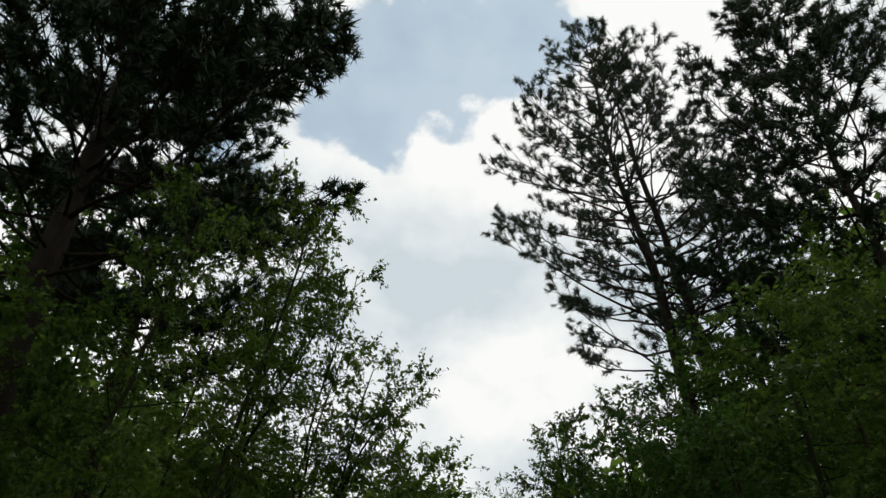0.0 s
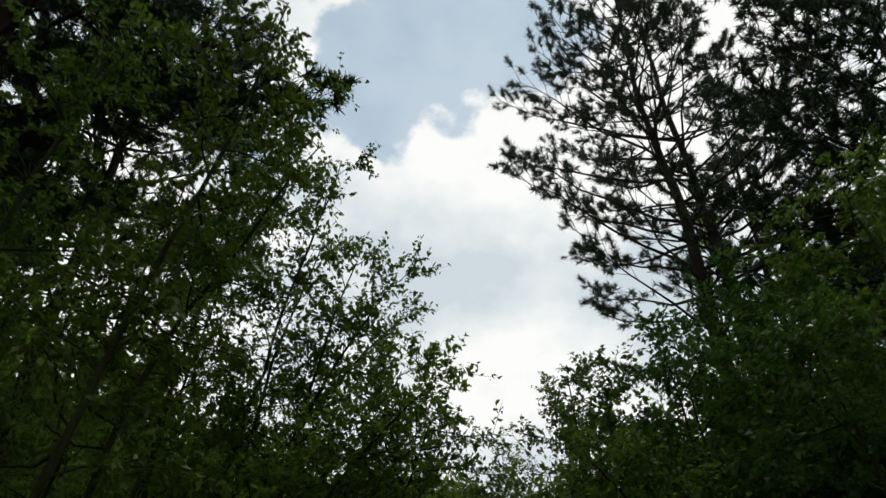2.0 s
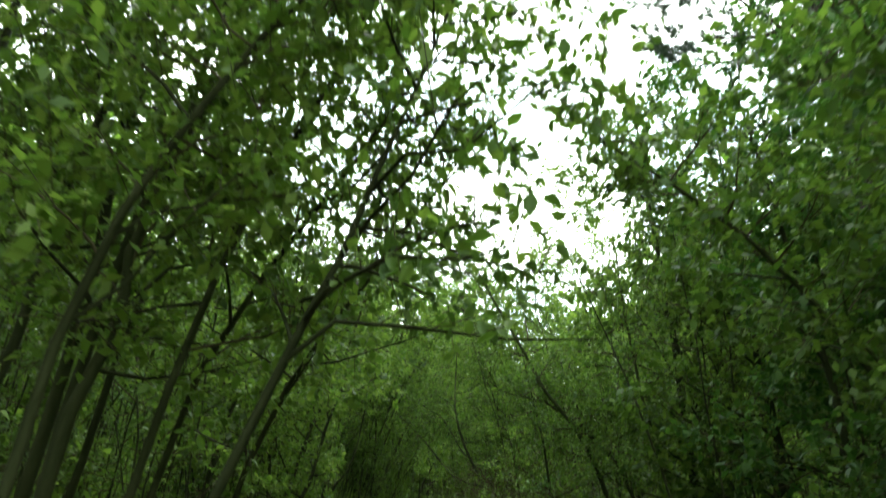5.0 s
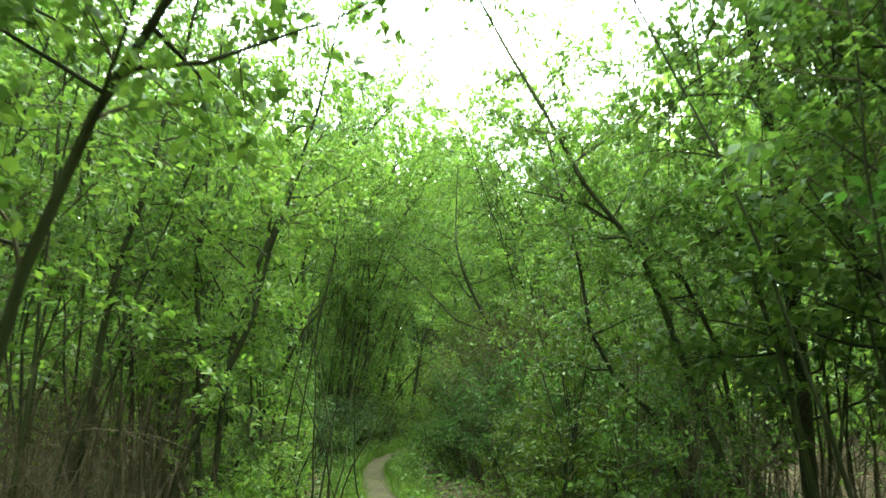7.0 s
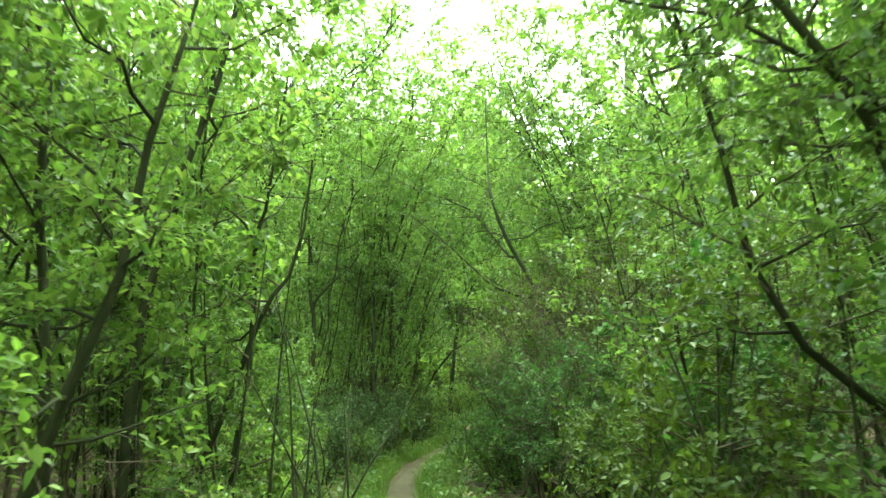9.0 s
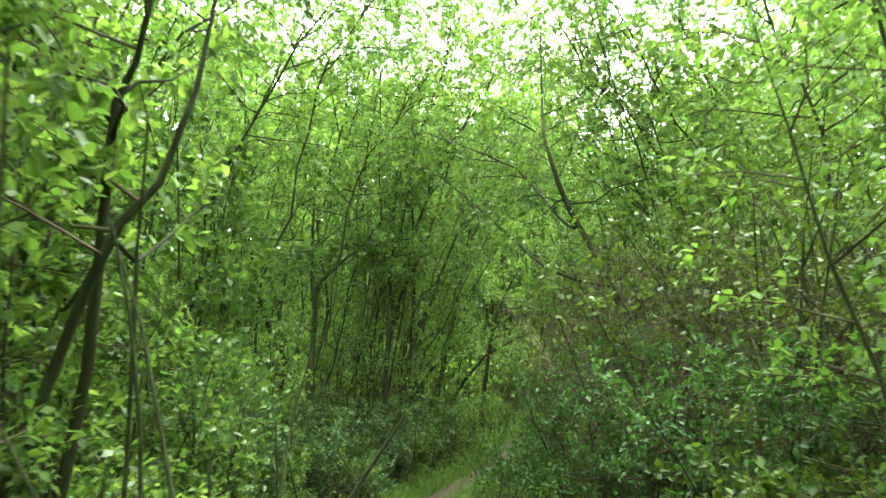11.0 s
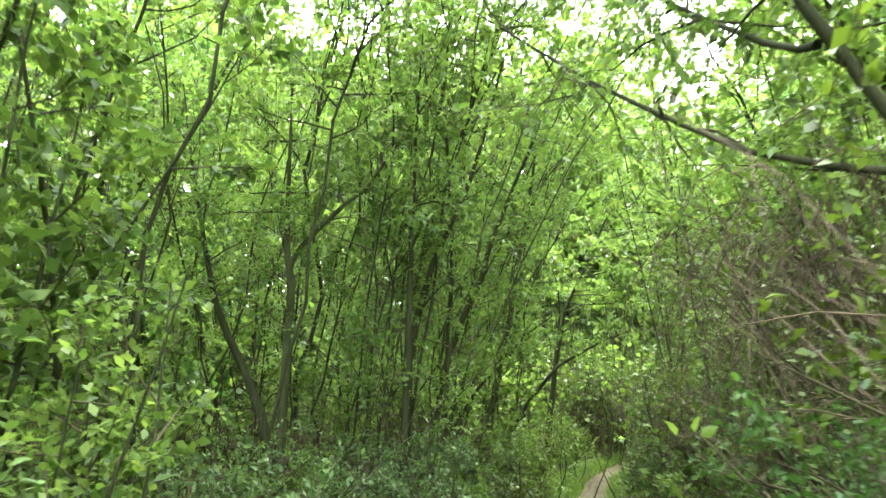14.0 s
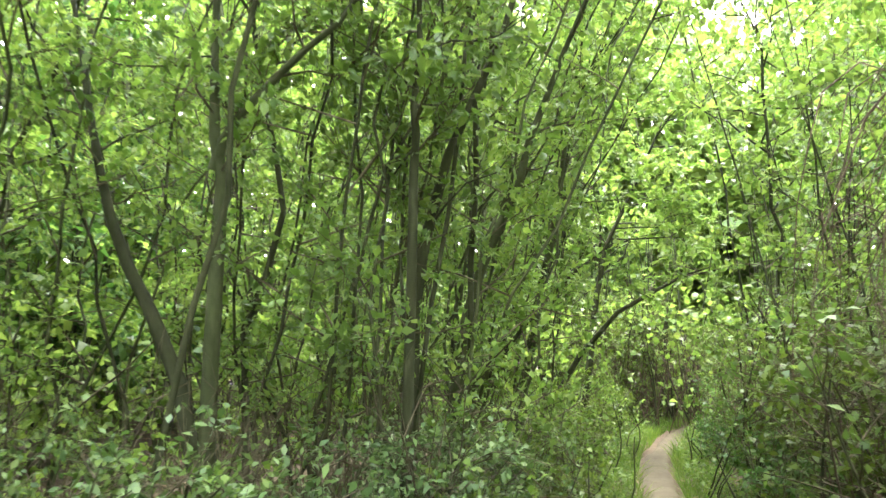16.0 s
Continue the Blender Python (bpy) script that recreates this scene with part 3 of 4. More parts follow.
for k, (x, y, top, spread) in enumerate([(4.5, 8.0, 6.4, 1.9), (4.1, 10.9, 6.5, 2.0), (3.0, 12.4, 5.4, 1.9), (6.2, 9.6, 7.0, 2.2), (5.6, 11.8, 7.4, 2.0), (6.8, 6.8, 6.4, 2.0), (3.9, 9.7, 4.6, 1.3), (4.0, 9.0, 4.8, 1.4), (2.6, 13.6, 6.6, 1.2), (-4.3, 6.5, 5.2, 1.5), (-6.2, 6.6, 6.2, 1.8), (5.3, 6.3, 5.6, 1.6)]):
    broadleaf("broadleaf_tree", "dense broadleaf tree with dark green foliage to the ground", [[foot(x, y), (x - 0.1, y, top * 0.5), (x - 0.3, y - 0.1, top)]], LEAF_COOL if k % 3 == 1 else LEAF,
              BARK, 40 + k, 0.06, limbs=38, start=0.15, reach=(spread, 0.8), rise=(-5, 45), twigs=12, twig=0.45, per=22, size=0.08, broad=0.62, droop=0.35, cheap=True, group="dense trees beside the pines")

for k, (x, y, a, c, r) in enumerate([(-2.4, 6.4, (-2.1, 6.4, 3.2), (-1.4, 6.1, 6.6), 1.05), (-2.7, 7.5, (-2.3, 7.4, 3.5), (-1.25, 7.3, 6.1), 1.1), (-3.6, 6.5, (-3.3, 6.5, 3.5), (-2.7, 6.2, 6.9), 1.3)]):
    broadleaf("broadleaf_tree", "leafy young tree with drooping green leaves beside the pine", [[foot(x, y), a, c]], LEAF if k else LEAF_OLIVE, BARK, 560 + k, 0.034, limbs=26, start=0.4, reach=(r, 0.4),
              rise=(0, 50), twigs=9, per=17, size=0.066, broad=0.55, droop=0.4, cheap=True, group="young trees over the path")
for k, (x, y, top) in enumerate([(2.75, 8.7, 4.6), (3.3, 9.9, 5.4), (2.5, 10.4, 4.8), (3.4, 7.4, 4.4)]):
    broadleaf("broadleaf_tree", "dense young tree with dark green leaves close beside the path", [[foot(x, y), (x - 0.1, y, top * 0.5), (x - 0.5, y - 0.1, top)]], LEAF_COOL, BARK, 570 + k, 0.03, limbs=30,
              start=0.2, reach=(1.2, 0.5), rise=(-5, 45), twigs=10, twig=0.4, per=19, size=0.07, broad=0.6, droop=0.35, cheap=True, group="dense trees beside the pines")

# ---- left side of the second stretch ----
STEMMY = "clump of thin upright stems with fresh light green leaves"


def coppice(x, y, count, high, lean, seed, leaf=LEAF, label=STEMMY, radius=0.011, fan=0.3, **more):
    rng = np.random.default_rng(seed)
    stems = []
    for k in range(count):
        bx, by = x + rng.normal() * 0.26, y + rng.normal() * 0.26
        h = high * rng.uniform(0.75, 1.1)
        tx, ty = bx + (lean[0] + rng.normal() * fan) * h * 0.45, by + (lean[1] + rng.normal() * fan) * h * 0.45
        bend = rng.normal() * 0.12
        stems.append([foot(bx, by), (bx * 0.68 + tx * 0.32 - bend, by * 0.7 + ty * 0.3, h * 0.45), (tx, ty, h)])
    settings = dict(limbs=10, start=0.22, reach=(0.85, 0.4), rise=(5, 55), twigs=5, twig=0.33, per=13, size=0.068, broad=0.62, group="clumps of thin stems", category="shrub", cheap=True, boughs=False)
    settings.update(more)
    return broadleaf("stem_clump", label, stems, leaf, BARK_GREY if seed % 2 else BARK, seed, radius * rng.uniform(0.85, 1.3), 0.003, **settings)


# forked tree and its neighbours
broadleaf("forked_tree", "young forked tree with dark bark and bright green leaves", [
    [foot(-2.1, 13.4), (-1.81, 13.4, 0.96), (-1.49, 13.4, 1.62), (-1.25, 13.4, 2.52), (-1.06, 13.35, 3.05)],
    [foot(-1.68, 13.6), (-1.73, 13.6, 0.89), (-1.85, 13.6, 1.85), (-1.88, 13.6, 3.0), (-1.8, 13.6, 4.4)]],
    LEAF_LIME, BARK, 61, 0.027, limbs=17, start=0.35, reach=(1.1, 0.5), rise=(0, 40), twigs=10, per=21, size=0.054, broad=0.55)
broadleaf("broadleaf_tree", YOUNG, [[foot(-1.95, 14.4), (-1.8, 14.4, 1.67), (-1.55, 14.4, 2.66), (-1.2, 14.3, 3.5), (-0.9, 14.2, 4.8)]], LEAF_LIME, BARK, 62, 0.024, limbs=20, start=0.22, reach=(1.0, 0.4), rise=(0, 50), twigs=9, per=20, size=0.053, broad=0.55)
broadleaf("broadleaf_tree", YOUNG, [[foot(-2.7, 13.35), (-2.45, 13.35, 1.53), (-2.28, 13.35, 2.56), (-2.02, 13.35, 3.8), (-1.8, 13.3, 5.0)]], LEAF, BARK, 63, 0.028, limbs=18, start=0.3, reach=(1.0, 0.4), rise=(0, 45), twigs=9, per=20, size=0.053, broad=0.55)
broadleaf("crooked_tree", "crooked young tree with broad bright green leaves beside the path", [
    [foot(-2.3, 15.5), (-1.7, 15.4, 1.3), (-1.44, 15.3, 1.87), (-1.23, 15.3, 2.12), (-1.05, 15.3, 2.9)],
    [foot(-2.0, 15.7), (-1.6, 15.5, 1.5), (-1.5, 15.4, 2.3), (-1.41, 15.4, 2.6), (-1.25, 15.4, 3.6)]],
    LEAF_LIME, BARK, 64, 0.02, limbs=16, start=0.4, reach=(0.9, 0.5), rise=(-5, 40), twigs=8, per=14, size=0.062, broad=0.72)
for k, (x, y, n, h) in enumerate([(-2.6, 12.3, 6, 5.0), (-2.4, 15.0, 6, 5.2), (-3.2, 13.8, 7, 5.6), (-3.7, 11.8, 6, 5.6), (-3.0, 16.2, 7, 5.8), (-4.2, 15.0, 7, 6.2), (-4.6, 13.0, 7, 6.0), (-5.4, 16.8, 6, 6.5), (-5.8, 14.4, 6, 6.5), (-3.3, 10.4, 4, 4.6), (-3.8, 17.6, 6, 6.0), (-4.4, 19.2, 6, 6.2)]):
    coppice(x, y, n, h, (0.14, -0.05), 100 + k, LEAF_LIME if k in (0, 1, 4) else LEAF, start=0.36, far=x < -4, size=0.058)
for k, (x, y) in enumerate([(-2.6, 13.9), (-3.0, 12.8), (-3.4, 15.0), (-2.4, 12.6), (2.4, 13.0), (2.8, 14.4), (2.0, 14.8)]):
    dry_bramble("tangle of thin brown stems under the trees", foot(x, y), (0.8, 0.8), 1.8, 90, 350 + k, DEAD if k < 4 else TWIG)
# ---- right side of the second stretch ----
broadleaf("leaning_tree", "young tree leaning far over the path with green leaves", [
    [foot(2.2, 13.7), (2.01, 13.6, 0.8), (1.55, 13.4, 1.98), (1.22, 13.2, 2.54), (0.68, 12.9, 3.21), (0.1, 12.6, 4.2)]],
    LEAF, BARK_GREY, 71, 0.028, limbs=15, start=0.4, reach=(1.0, 0.4), rise=(0, 45), twigs=9, per=20, size=0.047, broad=0.55)
broadleaf("leaning_tree", "slim dark tree arching over beside a leaning trunk", [
    [foot(2.1, 13.4), (2.06, 13.4, 1.0), (2.02, 13.4, 1.6), (1.7, 13.4, 2.28), (1.21, 13.4, 2.69), (0.6, 13.3, 2.85)]],
    LEAF, BARK, 72, 0.019, limbs=14, start=0.4, reach=(0.9, 0.4), rise=(0, 45), twigs=9, per=20, size=0.047, broad=0.55)
broadleaf("broadleaf_tree", YOUNG, [[foot(1.9, 13.7), (1.6, 13.7, 1.14), (1.15, 13.7, 1.63), (1.0, 13.7, 2.5), (0.85, 13.6, 3.4)]], LEAF, BARK, 73, 0.02, limbs=14, start=0.4, reach=(0.7, 0.4), rise=(0, 45), twigs=9, per=18, size=0.046, broad=0.55)
broadleaf("broadleaf_tree", YOUNG, [[foot(2.5, 13.2), (2.3, 13.2, 1.4), (2.12, 13.2, 2.22), (1.9, 13.2, 3.34), (1.7, 13.1, 4.8)]], LEAF, BARK_GREY, 74, 0.024, limbs=18, start=0.3, reach=(0.9, 0.4), rise=(0, 45), twigs=9, per=20, size=0.047, broad=0.55)
for k, (x, y, n, h) in enumerate([(2.7, 12.2, 6, 4.8), (2.9, 13.4, 6, 5.2), (2.6, 15.2, 6, 5.0), (3.6, 12.4, 7, 5.6), (3.8, 14.6, 7, 5.8), (4.8, 13.4, 6, 6.2), (4.8, 16.0, 6, 6.4), (3.6, 16.8, 6, 5.6), (3.6, 11.0, 4, 4.6), (1.8, 16.2, 5, 3.6)]):
    coppice(x, y, n, h, (-0.26, -0.05), 130 + k, LEAF if k % 3 == 2 else LEAF_LIME, start=0.55 if k < 2 else 0.36, far=x > 4, size=0.052)
for k, (x, y, h) in enumerate([(0.95, 13.6, 1.9), (0.85, 14.3, 1.5), (1.2, 14.6, 2.0), (1.3, 13.2, 1.4), (0.6, 15.6, 1.1), (1.5, 15.3, 2.0), (2.2, 14.2, 1.6)]):
    coppice(x, y, 4, h, (0.05, 0.0), 160 + k, LEAF_OLIVE if k in (0, 1, 4) else LEAF if k % 2 else LEAF_COOL, "low leafy shrub of thin stems beside the path", 0.009, 0.35, limbs=9, start=0.15, reach=(0.5, 0.25), twigs=6, twig=0.22, per=14, size=0.044, broad=0.6, cheap=k > 4, group="low shrubs beside the path")
# low bright shrubs at the left edge of the path
for k, (x, y, h) in enumerate([(-1.3, 14.9, 1.4), (-1.75, 16.0, 0.9), (-1.7, 17.0, 1.4), (-1.35, 13.5, 0.8), (-2.6, 16.6, 1.7), (-1.7, 15.4, 2.2), (-2.2, 18.8, 1.8)]):
    coppice(x, y, 6, h, (0.1, -0.05), 180 + k, LEAF if k % 3 == 2 else LEAF_LIME, "low leafy shrub with fresh green leaves beside the path", 0.009, 0.4, limbs=10, start=0.1, reach=(0.55, 0.25), rise=(0, 50), twigs=6, twig=0.22, per=15, size=0.046, broad=0.6, cheap=k > 4, group="low shrubs beside the path")

# ---- brown bush and the third stretch ----
for k, (x, y, h) in enumerate([(1.65, 17.9, 2.4), (2.2, 17.2, 2.5), (1.8, 19.0, 2.4), (2.8, 18.4, 2.7), (3.2, 17.2, 2.7), (2.4, 20.2, 2.6)]):
    px, py, _ = leg(x, y)
    coppice(px, py, 9, h, (0.0, -0.05), 200 + k, LEAF_OLIVE, "dense twiggy bush with small olive leaves and bare brown twigs", 0.010, 0.5, limbs=14, start=0.1, reach=(0.75, 0.4), rise=(-10, 50), twigs=6, twig=0.3, per=7, size=0.052, group="twiggy bushes", spare=0.15)
    dry_bramble("tangle of dry brown twigs inside the bush", foot(px, py), (0.7, 0.7), h, 120, 210 + k)
for k, (x, y, h) in enumerate([(1.15, 17.75, 1.35), (1.4, 17.2, 1.5), (1.3, 18.6, 1.3), (2.1, 16.7, 1.5), (1.5, 19.6, 1.2)]):
    px, py, _ = leg(x, y)
    coppice(px, py, 5, h, (-0.1, -0.2), 220 + k, LEAF_COOL, "low shrub with glossy cool green leaves on arching twigs", 0.010, 0.5, limbs=10, start=0.25, reach=(0.6, 0.3), rise=(0, 35), twigs=7, twig=0.25, per=17, size=0.035, broad=0.5, cheap=False, group="glossy low shrubs")
# clumps of upright stems on the left, fanning towards the path
for k, (x, y, n, h, lx) in enumerate([(-1.3, 23.2, 7, 5.2, 0.25), (-0.8, 23.8, 7, 5.2, 0.5), (-2.3, 24.0, 8, 5.8, 0.15), (-0.6, 25.2, 7, 5.4, 0.55), (-1.4, 25.6, 8, 5.8, 0.4), (-3.2, 23.0, 8, 6.0, 0.08),
                                        (-3.0, 26.0, 8, 6.4, 0.1), (-4.4, 24.6, 8, 6.6, 0.05), (-0.3, 27.0, 7, 5.8, 0.5), (-1.8, 28.0, 8, 6.6, 0.2), (-4.2, 21.4, 7, 6.0, 0.05), (-5.6, 22.8, 7, 6.6, 0.05), (-3.6, 28.4, 7, 6.8, 0.1), (-5.4, 26.6, 7, 6.8, 0.1)]):
    px, py, _ = leg(x, y)
    coppice(px, py, n, h * 1.45, (lx * 1.1, -0.05), 240 + k, LEAF if k % 4 == 0 else LEAF_LIME, "clump of grey-green upright stems with sparse light leaves", 0.0085, 0.4, limbs=14 if k < 6 else 11, start=0.08 if k < 6 else 0.2, per=17 if k < 6 else 13, twigs=5, size=0.057, far=x < -3.5 or y > 26.5, wobble=0.3)
broadleaf("forked_tree", "grey forked young tree in the thicket", [
    [foot(-2.95, 22.4), (-2.9, 22.4, 1.52), (-2.87, 22.4, 2.44), (-2.94, 22.4, 2.88), (-2.9, 22.4, 3.4), (-2.9, 22.4, 4.8)],
    [(-2.87, 22.4, 2.4), (-2.74, 22.4, 2.64), (-2.43, 22.4, 2.96), (-2.12, 22.4, 3.21), (-1.5, 22.4, 4.1)]],
    LEAF, BARK_GREY, 81, 0.045, girth=(0.045, 0.026), limbs=10, start=0.4, reach=(0.8, 0.4), rise=(10, 50), twigs=6, per=10, size=0.07)
broadleaf("curved_tree", "slim tree with a curved dark trunk in the thicket", [
    [foot(-2.85, 22.6), (-3.15, 22.6, 1.34), (-3.48, 22.6, 1.97), (-3.65, 22.6, 2.5), (-3.83, 22.6, 3.14), (-4.1, 22.6, 4.4)]],
    LEAF, BARK, 82, 0.044, limbs=10, start=0.5, reach=(0.8, 0.4), rise=(10, 50), twigs=6, per=10, size=0.07)
broadleaf("broadleaf_tree", YOUNG, [[foot(-1.9, 22.6), (-1.83, 22.6, 2.08), (-1.8, 22.6, 2.85), (-1.7, 22.6, 4.6)]], LEAF, BARK, 83, 0.028, limbs=12, start=0.4, reach=(0.8, 0.4), rise=(0, 50), twigs=7, per=11, size=0.07)
broadleaf("broadleaf_tree", YOUNG, [[foot(-2.1, 23.0), (-1.95, 23.0, 1.6), (-1.8, 23.0, 2.38), (-1.37, 23.0, 3.28), (-0.9, 23.0, 4.8)]], LEAF, BARK, 87, 0.042, limbs=12, start=0.4, reach=(0.8, 0.4), rise=(0, 50), twigs=7, per=11, size=0.07)
broadleaf("broadleaf_tree", YOUNG, [[foot(-2.0, 24.0), (-1.76, 24.0, 1.65), (-1.4, 24.0, 2.6), (-1.0, 24.0, 3.51), (-0.4, 24.0, 5.0)]], LEAF, BARK_GREY, 88, 0.044, limbs=12, start=0.4, reach=(0.8, 0.4), rise=(0, 50), twigs=7, per=11, size=0.07)
broadleaf("broadleaf_tree", "slim dark tree beside the bend of the path", [[foot(-0.9, 29.0), (-0.79, 29.0, 1.13), (-0.54, 29.0, 2.38), (-0.2, 29.0, 3.2), (0.6, 28.8, 5.0)]], LEAF_LIME, BARK, 84, 0.055, limbs=30, start=0.35, reach=(2.0, 0.9), rise=(0, 35), twigs=10, twig=0.45, per=15, size=0.095, broad=0.62, cheap=True, pull=(0.8, -0.2, 0))
broadleaf("broadleaf_tree", YOUNG, [[foot(-1.7, 25.6), (-1.47, 25.6, 1.26), (-1.14, 25.6, 2.52), (-0.97, 25.6, 3.38), (-0.6, 25.5, 5.8)]], LEAF, BARK_GREY, 85, 0.045, limbs=14, start=0.35, reach=(0.9, 0.4), rise=(0, 50), twigs=7, per=11, size=0.075)
broadleaf("leaning_sapling", "thin slanting stem reaching over towards the path", [[foot(-2.4, 25.0), (-2.07, 25.0, 0.63), (-1.37, 25.0, 1.71), (-0.64, 25.0, 2.26)]], LEAF_LIME, BARK, 89, 0.028, limbs=8, start=0.5, reach=(0.7, 0.4), rise=(0, 40), twigs=6, per=9, size=0.07)
broadleaf("leaning_sapling", "thin slanting stem reaching over towards the path", [[foot(-1.75, 25.5), (-1.44, 25.5, 0.56), (-0.8, 25.5, 1.51), (-0.24, 25.5, 1.9), (0.2, 25.5, 2.05)]], LEAF_LIME, BARK, 90, 0.03, head=1.75, limbs=8, start=0.45, reach=(0.7, 0.4), rise=(0, 40), twigs=6, per=9, size=0.07)
broadleaf("arching_tree", "crooked tree arching over the footpath with hanging branches", [
    [foot(1.3, 19.3), (1.1, 19.4, 1.5), (0.45, 19.5, 2.84), (0.25, 19.5, 3.45), (0.21, 19.8, 3.9), (0.25, 20.4, 5.2)],
    [(0.45, 19.5, 2.75), (0.37, 19.7, 2.85), (0.11, 20.2, 3.33), (-0.13, 20.4, 3.64), (-1.04, 20.6, 4.1)],
    [(0.75, 19.45, 2.2), (0.26, 19.6, 2.35), (-0.07, 20.0, 2.71), (-0.41, 20.4, 3.12), (-0.97, 20.6, 3.65)]],
    LEAF, BARK, 86, 0.035, girth=(0.030, 0.012, 0.011), wobble=0.0, limbs=15, start=0.4, reach=(0.8, 0.5), rise=(-50, 40), twigs=6, per=10, size=0.06, droop=0.4)
for k, (x, y, a, c, r) in enumerate([(2.0, 21.3, (1.5, 21.3, 3.2), (0.2, 21.2, 6.6), 1.4), (-5.4, 23.4, (-4.9, 23.4, 3.0), (-2.6, 22.8, 6.8), 1.4), (1.7, 24.2, (1.4, 24.2, 3.6), (0.3, 24.0, 7.6), 1.5),
                                     (-2.2, 25.4, (-1.8, 25.4, 3.4), (-0.8, 25.2, 7.6), 1.5), (3.0, 19.0, (2.7, 19.2, 3.2), (1.7, 19.4, 6.4), 1.4), (-4.8, 18.6, (-4.5, 18.8, 3.0), (-3.4, 19.4, 6.6), 1.5), (0.9, 26.4, (0.9, 26.3, 3.4), (0.6, 26.0, 7.8), 1.4), (-3.2, 23.3, (-2.9, 23.2, 4.0), (-2.2, 22.9, 8.4), 1.6), (-1.9, 23.6, (-1.6, 23.4, 4.0), (-0.8, 22.9, 7.4), 1.3)]):
    broadleaf("broadleaf_tree", "tall young tree with a light green crown over the path", [[foot(x, y), a, c]], LEAF_LIME, BARK, 500 + k, 0.02, limbs=34, start=0.38, reach=(r, 1.0),
              rise=(-5, 45), twigs=10, twig=0.45, per=14, size=0.08, broad=0.62, cheap=True, wobble=0.3, group="tall young trees over the path")
for k, (x, y, a, c) in enumerate([(-3.4, 19.3, (-2.7, 19.2, 3.4), (-0.5, 19.0, 6.0)), (2.2, 19.8, (1.8, 19.7, 3.2), (0.5, 19.5, 6.0)), (2.4, 16.8, (2.0, 16.7, 3.0), (1.25, 16.5, 5.3)), (-3.4, 17.4, (-2.8, 17.6, 3.2), (-1.2, 18.0, 5.7)), (-2.6, 24.8, (-1.7, 24.6, 4.2), (-0.5, 24.4, 7.8)), (0.9, 28.0, (0.8, 27.8, 4.4), (0.1, 27.2, 8.2)), (-3.4, 25.6, (-3.0, 25.4, 4.4), (-2.2, 25.0, 8.2)),
                                   (2.3, 20.4, (1.7, 20.4, 3.0), (0.6, 20.2, 5.1)), (-2.9, 21.7, (-2.3, 21.6, 3.3), (-1.1, 21.4, 5.5)), (2.6, 22.6, (2.0, 22.5, 3.3), (0.8, 22.3, 5.5)), (-4.0, 20.7, (-3.4, 20.6, 3.4), (-2.4, 20.5, 5.4)), (-3.0, 20.1, (-2.2, 20.2, 4.4), (-0.5, 20.4, 7.0)), (2.9, 21.0, (2.2, 20.9, 4.4), (0.6, 20.8, 7.1)), (3.2, 21.6, (2.9, 21.5, 3.2), (2.0, 21.3, 5.4)), (-2.1, 23.1, (-1.4, 22.9, 3.5), (-0.2, 22.6, 5.7))]):
    broadleaf("broadleaf_tree", "thin young tree whose sparse top reaches over the path", [[foot(x, y), a, c]], LEAF if k % 2 else LEAF_LIME, BARK, 540 + k, 0.011, limbs=24, start=0.5, reach=(1.0, 0.75),
              rise=(-5, 50), twigs=8, twig=0.36, per=12, size=0.066, broad=0.6, cheap=True, wobble=0.3, group="sparse young trees over the path")
for k, (x, y, turn, h) in enumerate([(1.35, 22.1, 2.9, 2.7), (1.3, 20.9, 2.7, 2.6), (1.5, 23.4, 3.0, 2.7)]):
    hanging_canes("arching shrub with dry hanging brown twigs", foot(x, y), turn, h, 34, 520 + k)
# low shrubs in front of the stems
for k, (x, y, h) in enumerate([(-1.75, 21.7, 1.0), (-2.3, 21.6, 1.0), (-1.15, 22.1, 0.85), (-0.7, 22.5, 0.9), (-2.9, 21.4, 1.1), (-1.2, 20.4, 0.8), (-1.6, 19.2, 0.9), (-1.6, 18.6, 1.3), (-1.9, 17.6, 1.5), (-0.5, 23.4, 0.8), (-2.0, 20.2, 1.0), (-2.2, 18.4, 1.4), (-0.45, 24.6, 0.8), (-0.3, 26.0, 0.8)]):
    px, py, _ = leg(x, y)
    coppice(px, py, 6, h, (0.1, -0.15), 260 + k, LEAF_GREY if k % 4 else LEAF, "low shrub with small grey-green leaves under the stems", 0.009, 0.5, limbs=10, start=0.15, reach=(0.55, 0.25), rise=(0, 45), twigs=6, twig=0.22, per=12, size=0.046, broad=0.55, cheap=k not in (5, 6, 7, 8, 11), group="grey-green low shrubs")
for k, (x, y) in enumerate([(-1.2, 22.8), (-2.2, 22.5), (-3.2, 22.3), (-0.7, 24.2), (-1.8, 24.4)]):
    px, py, _ = leg(x, y)
    dry_bramble("tangle of thin brown stems under the trees", foot(px, py), (0.7, 0.7), 1.5, 80, 360 + k, TWIG)
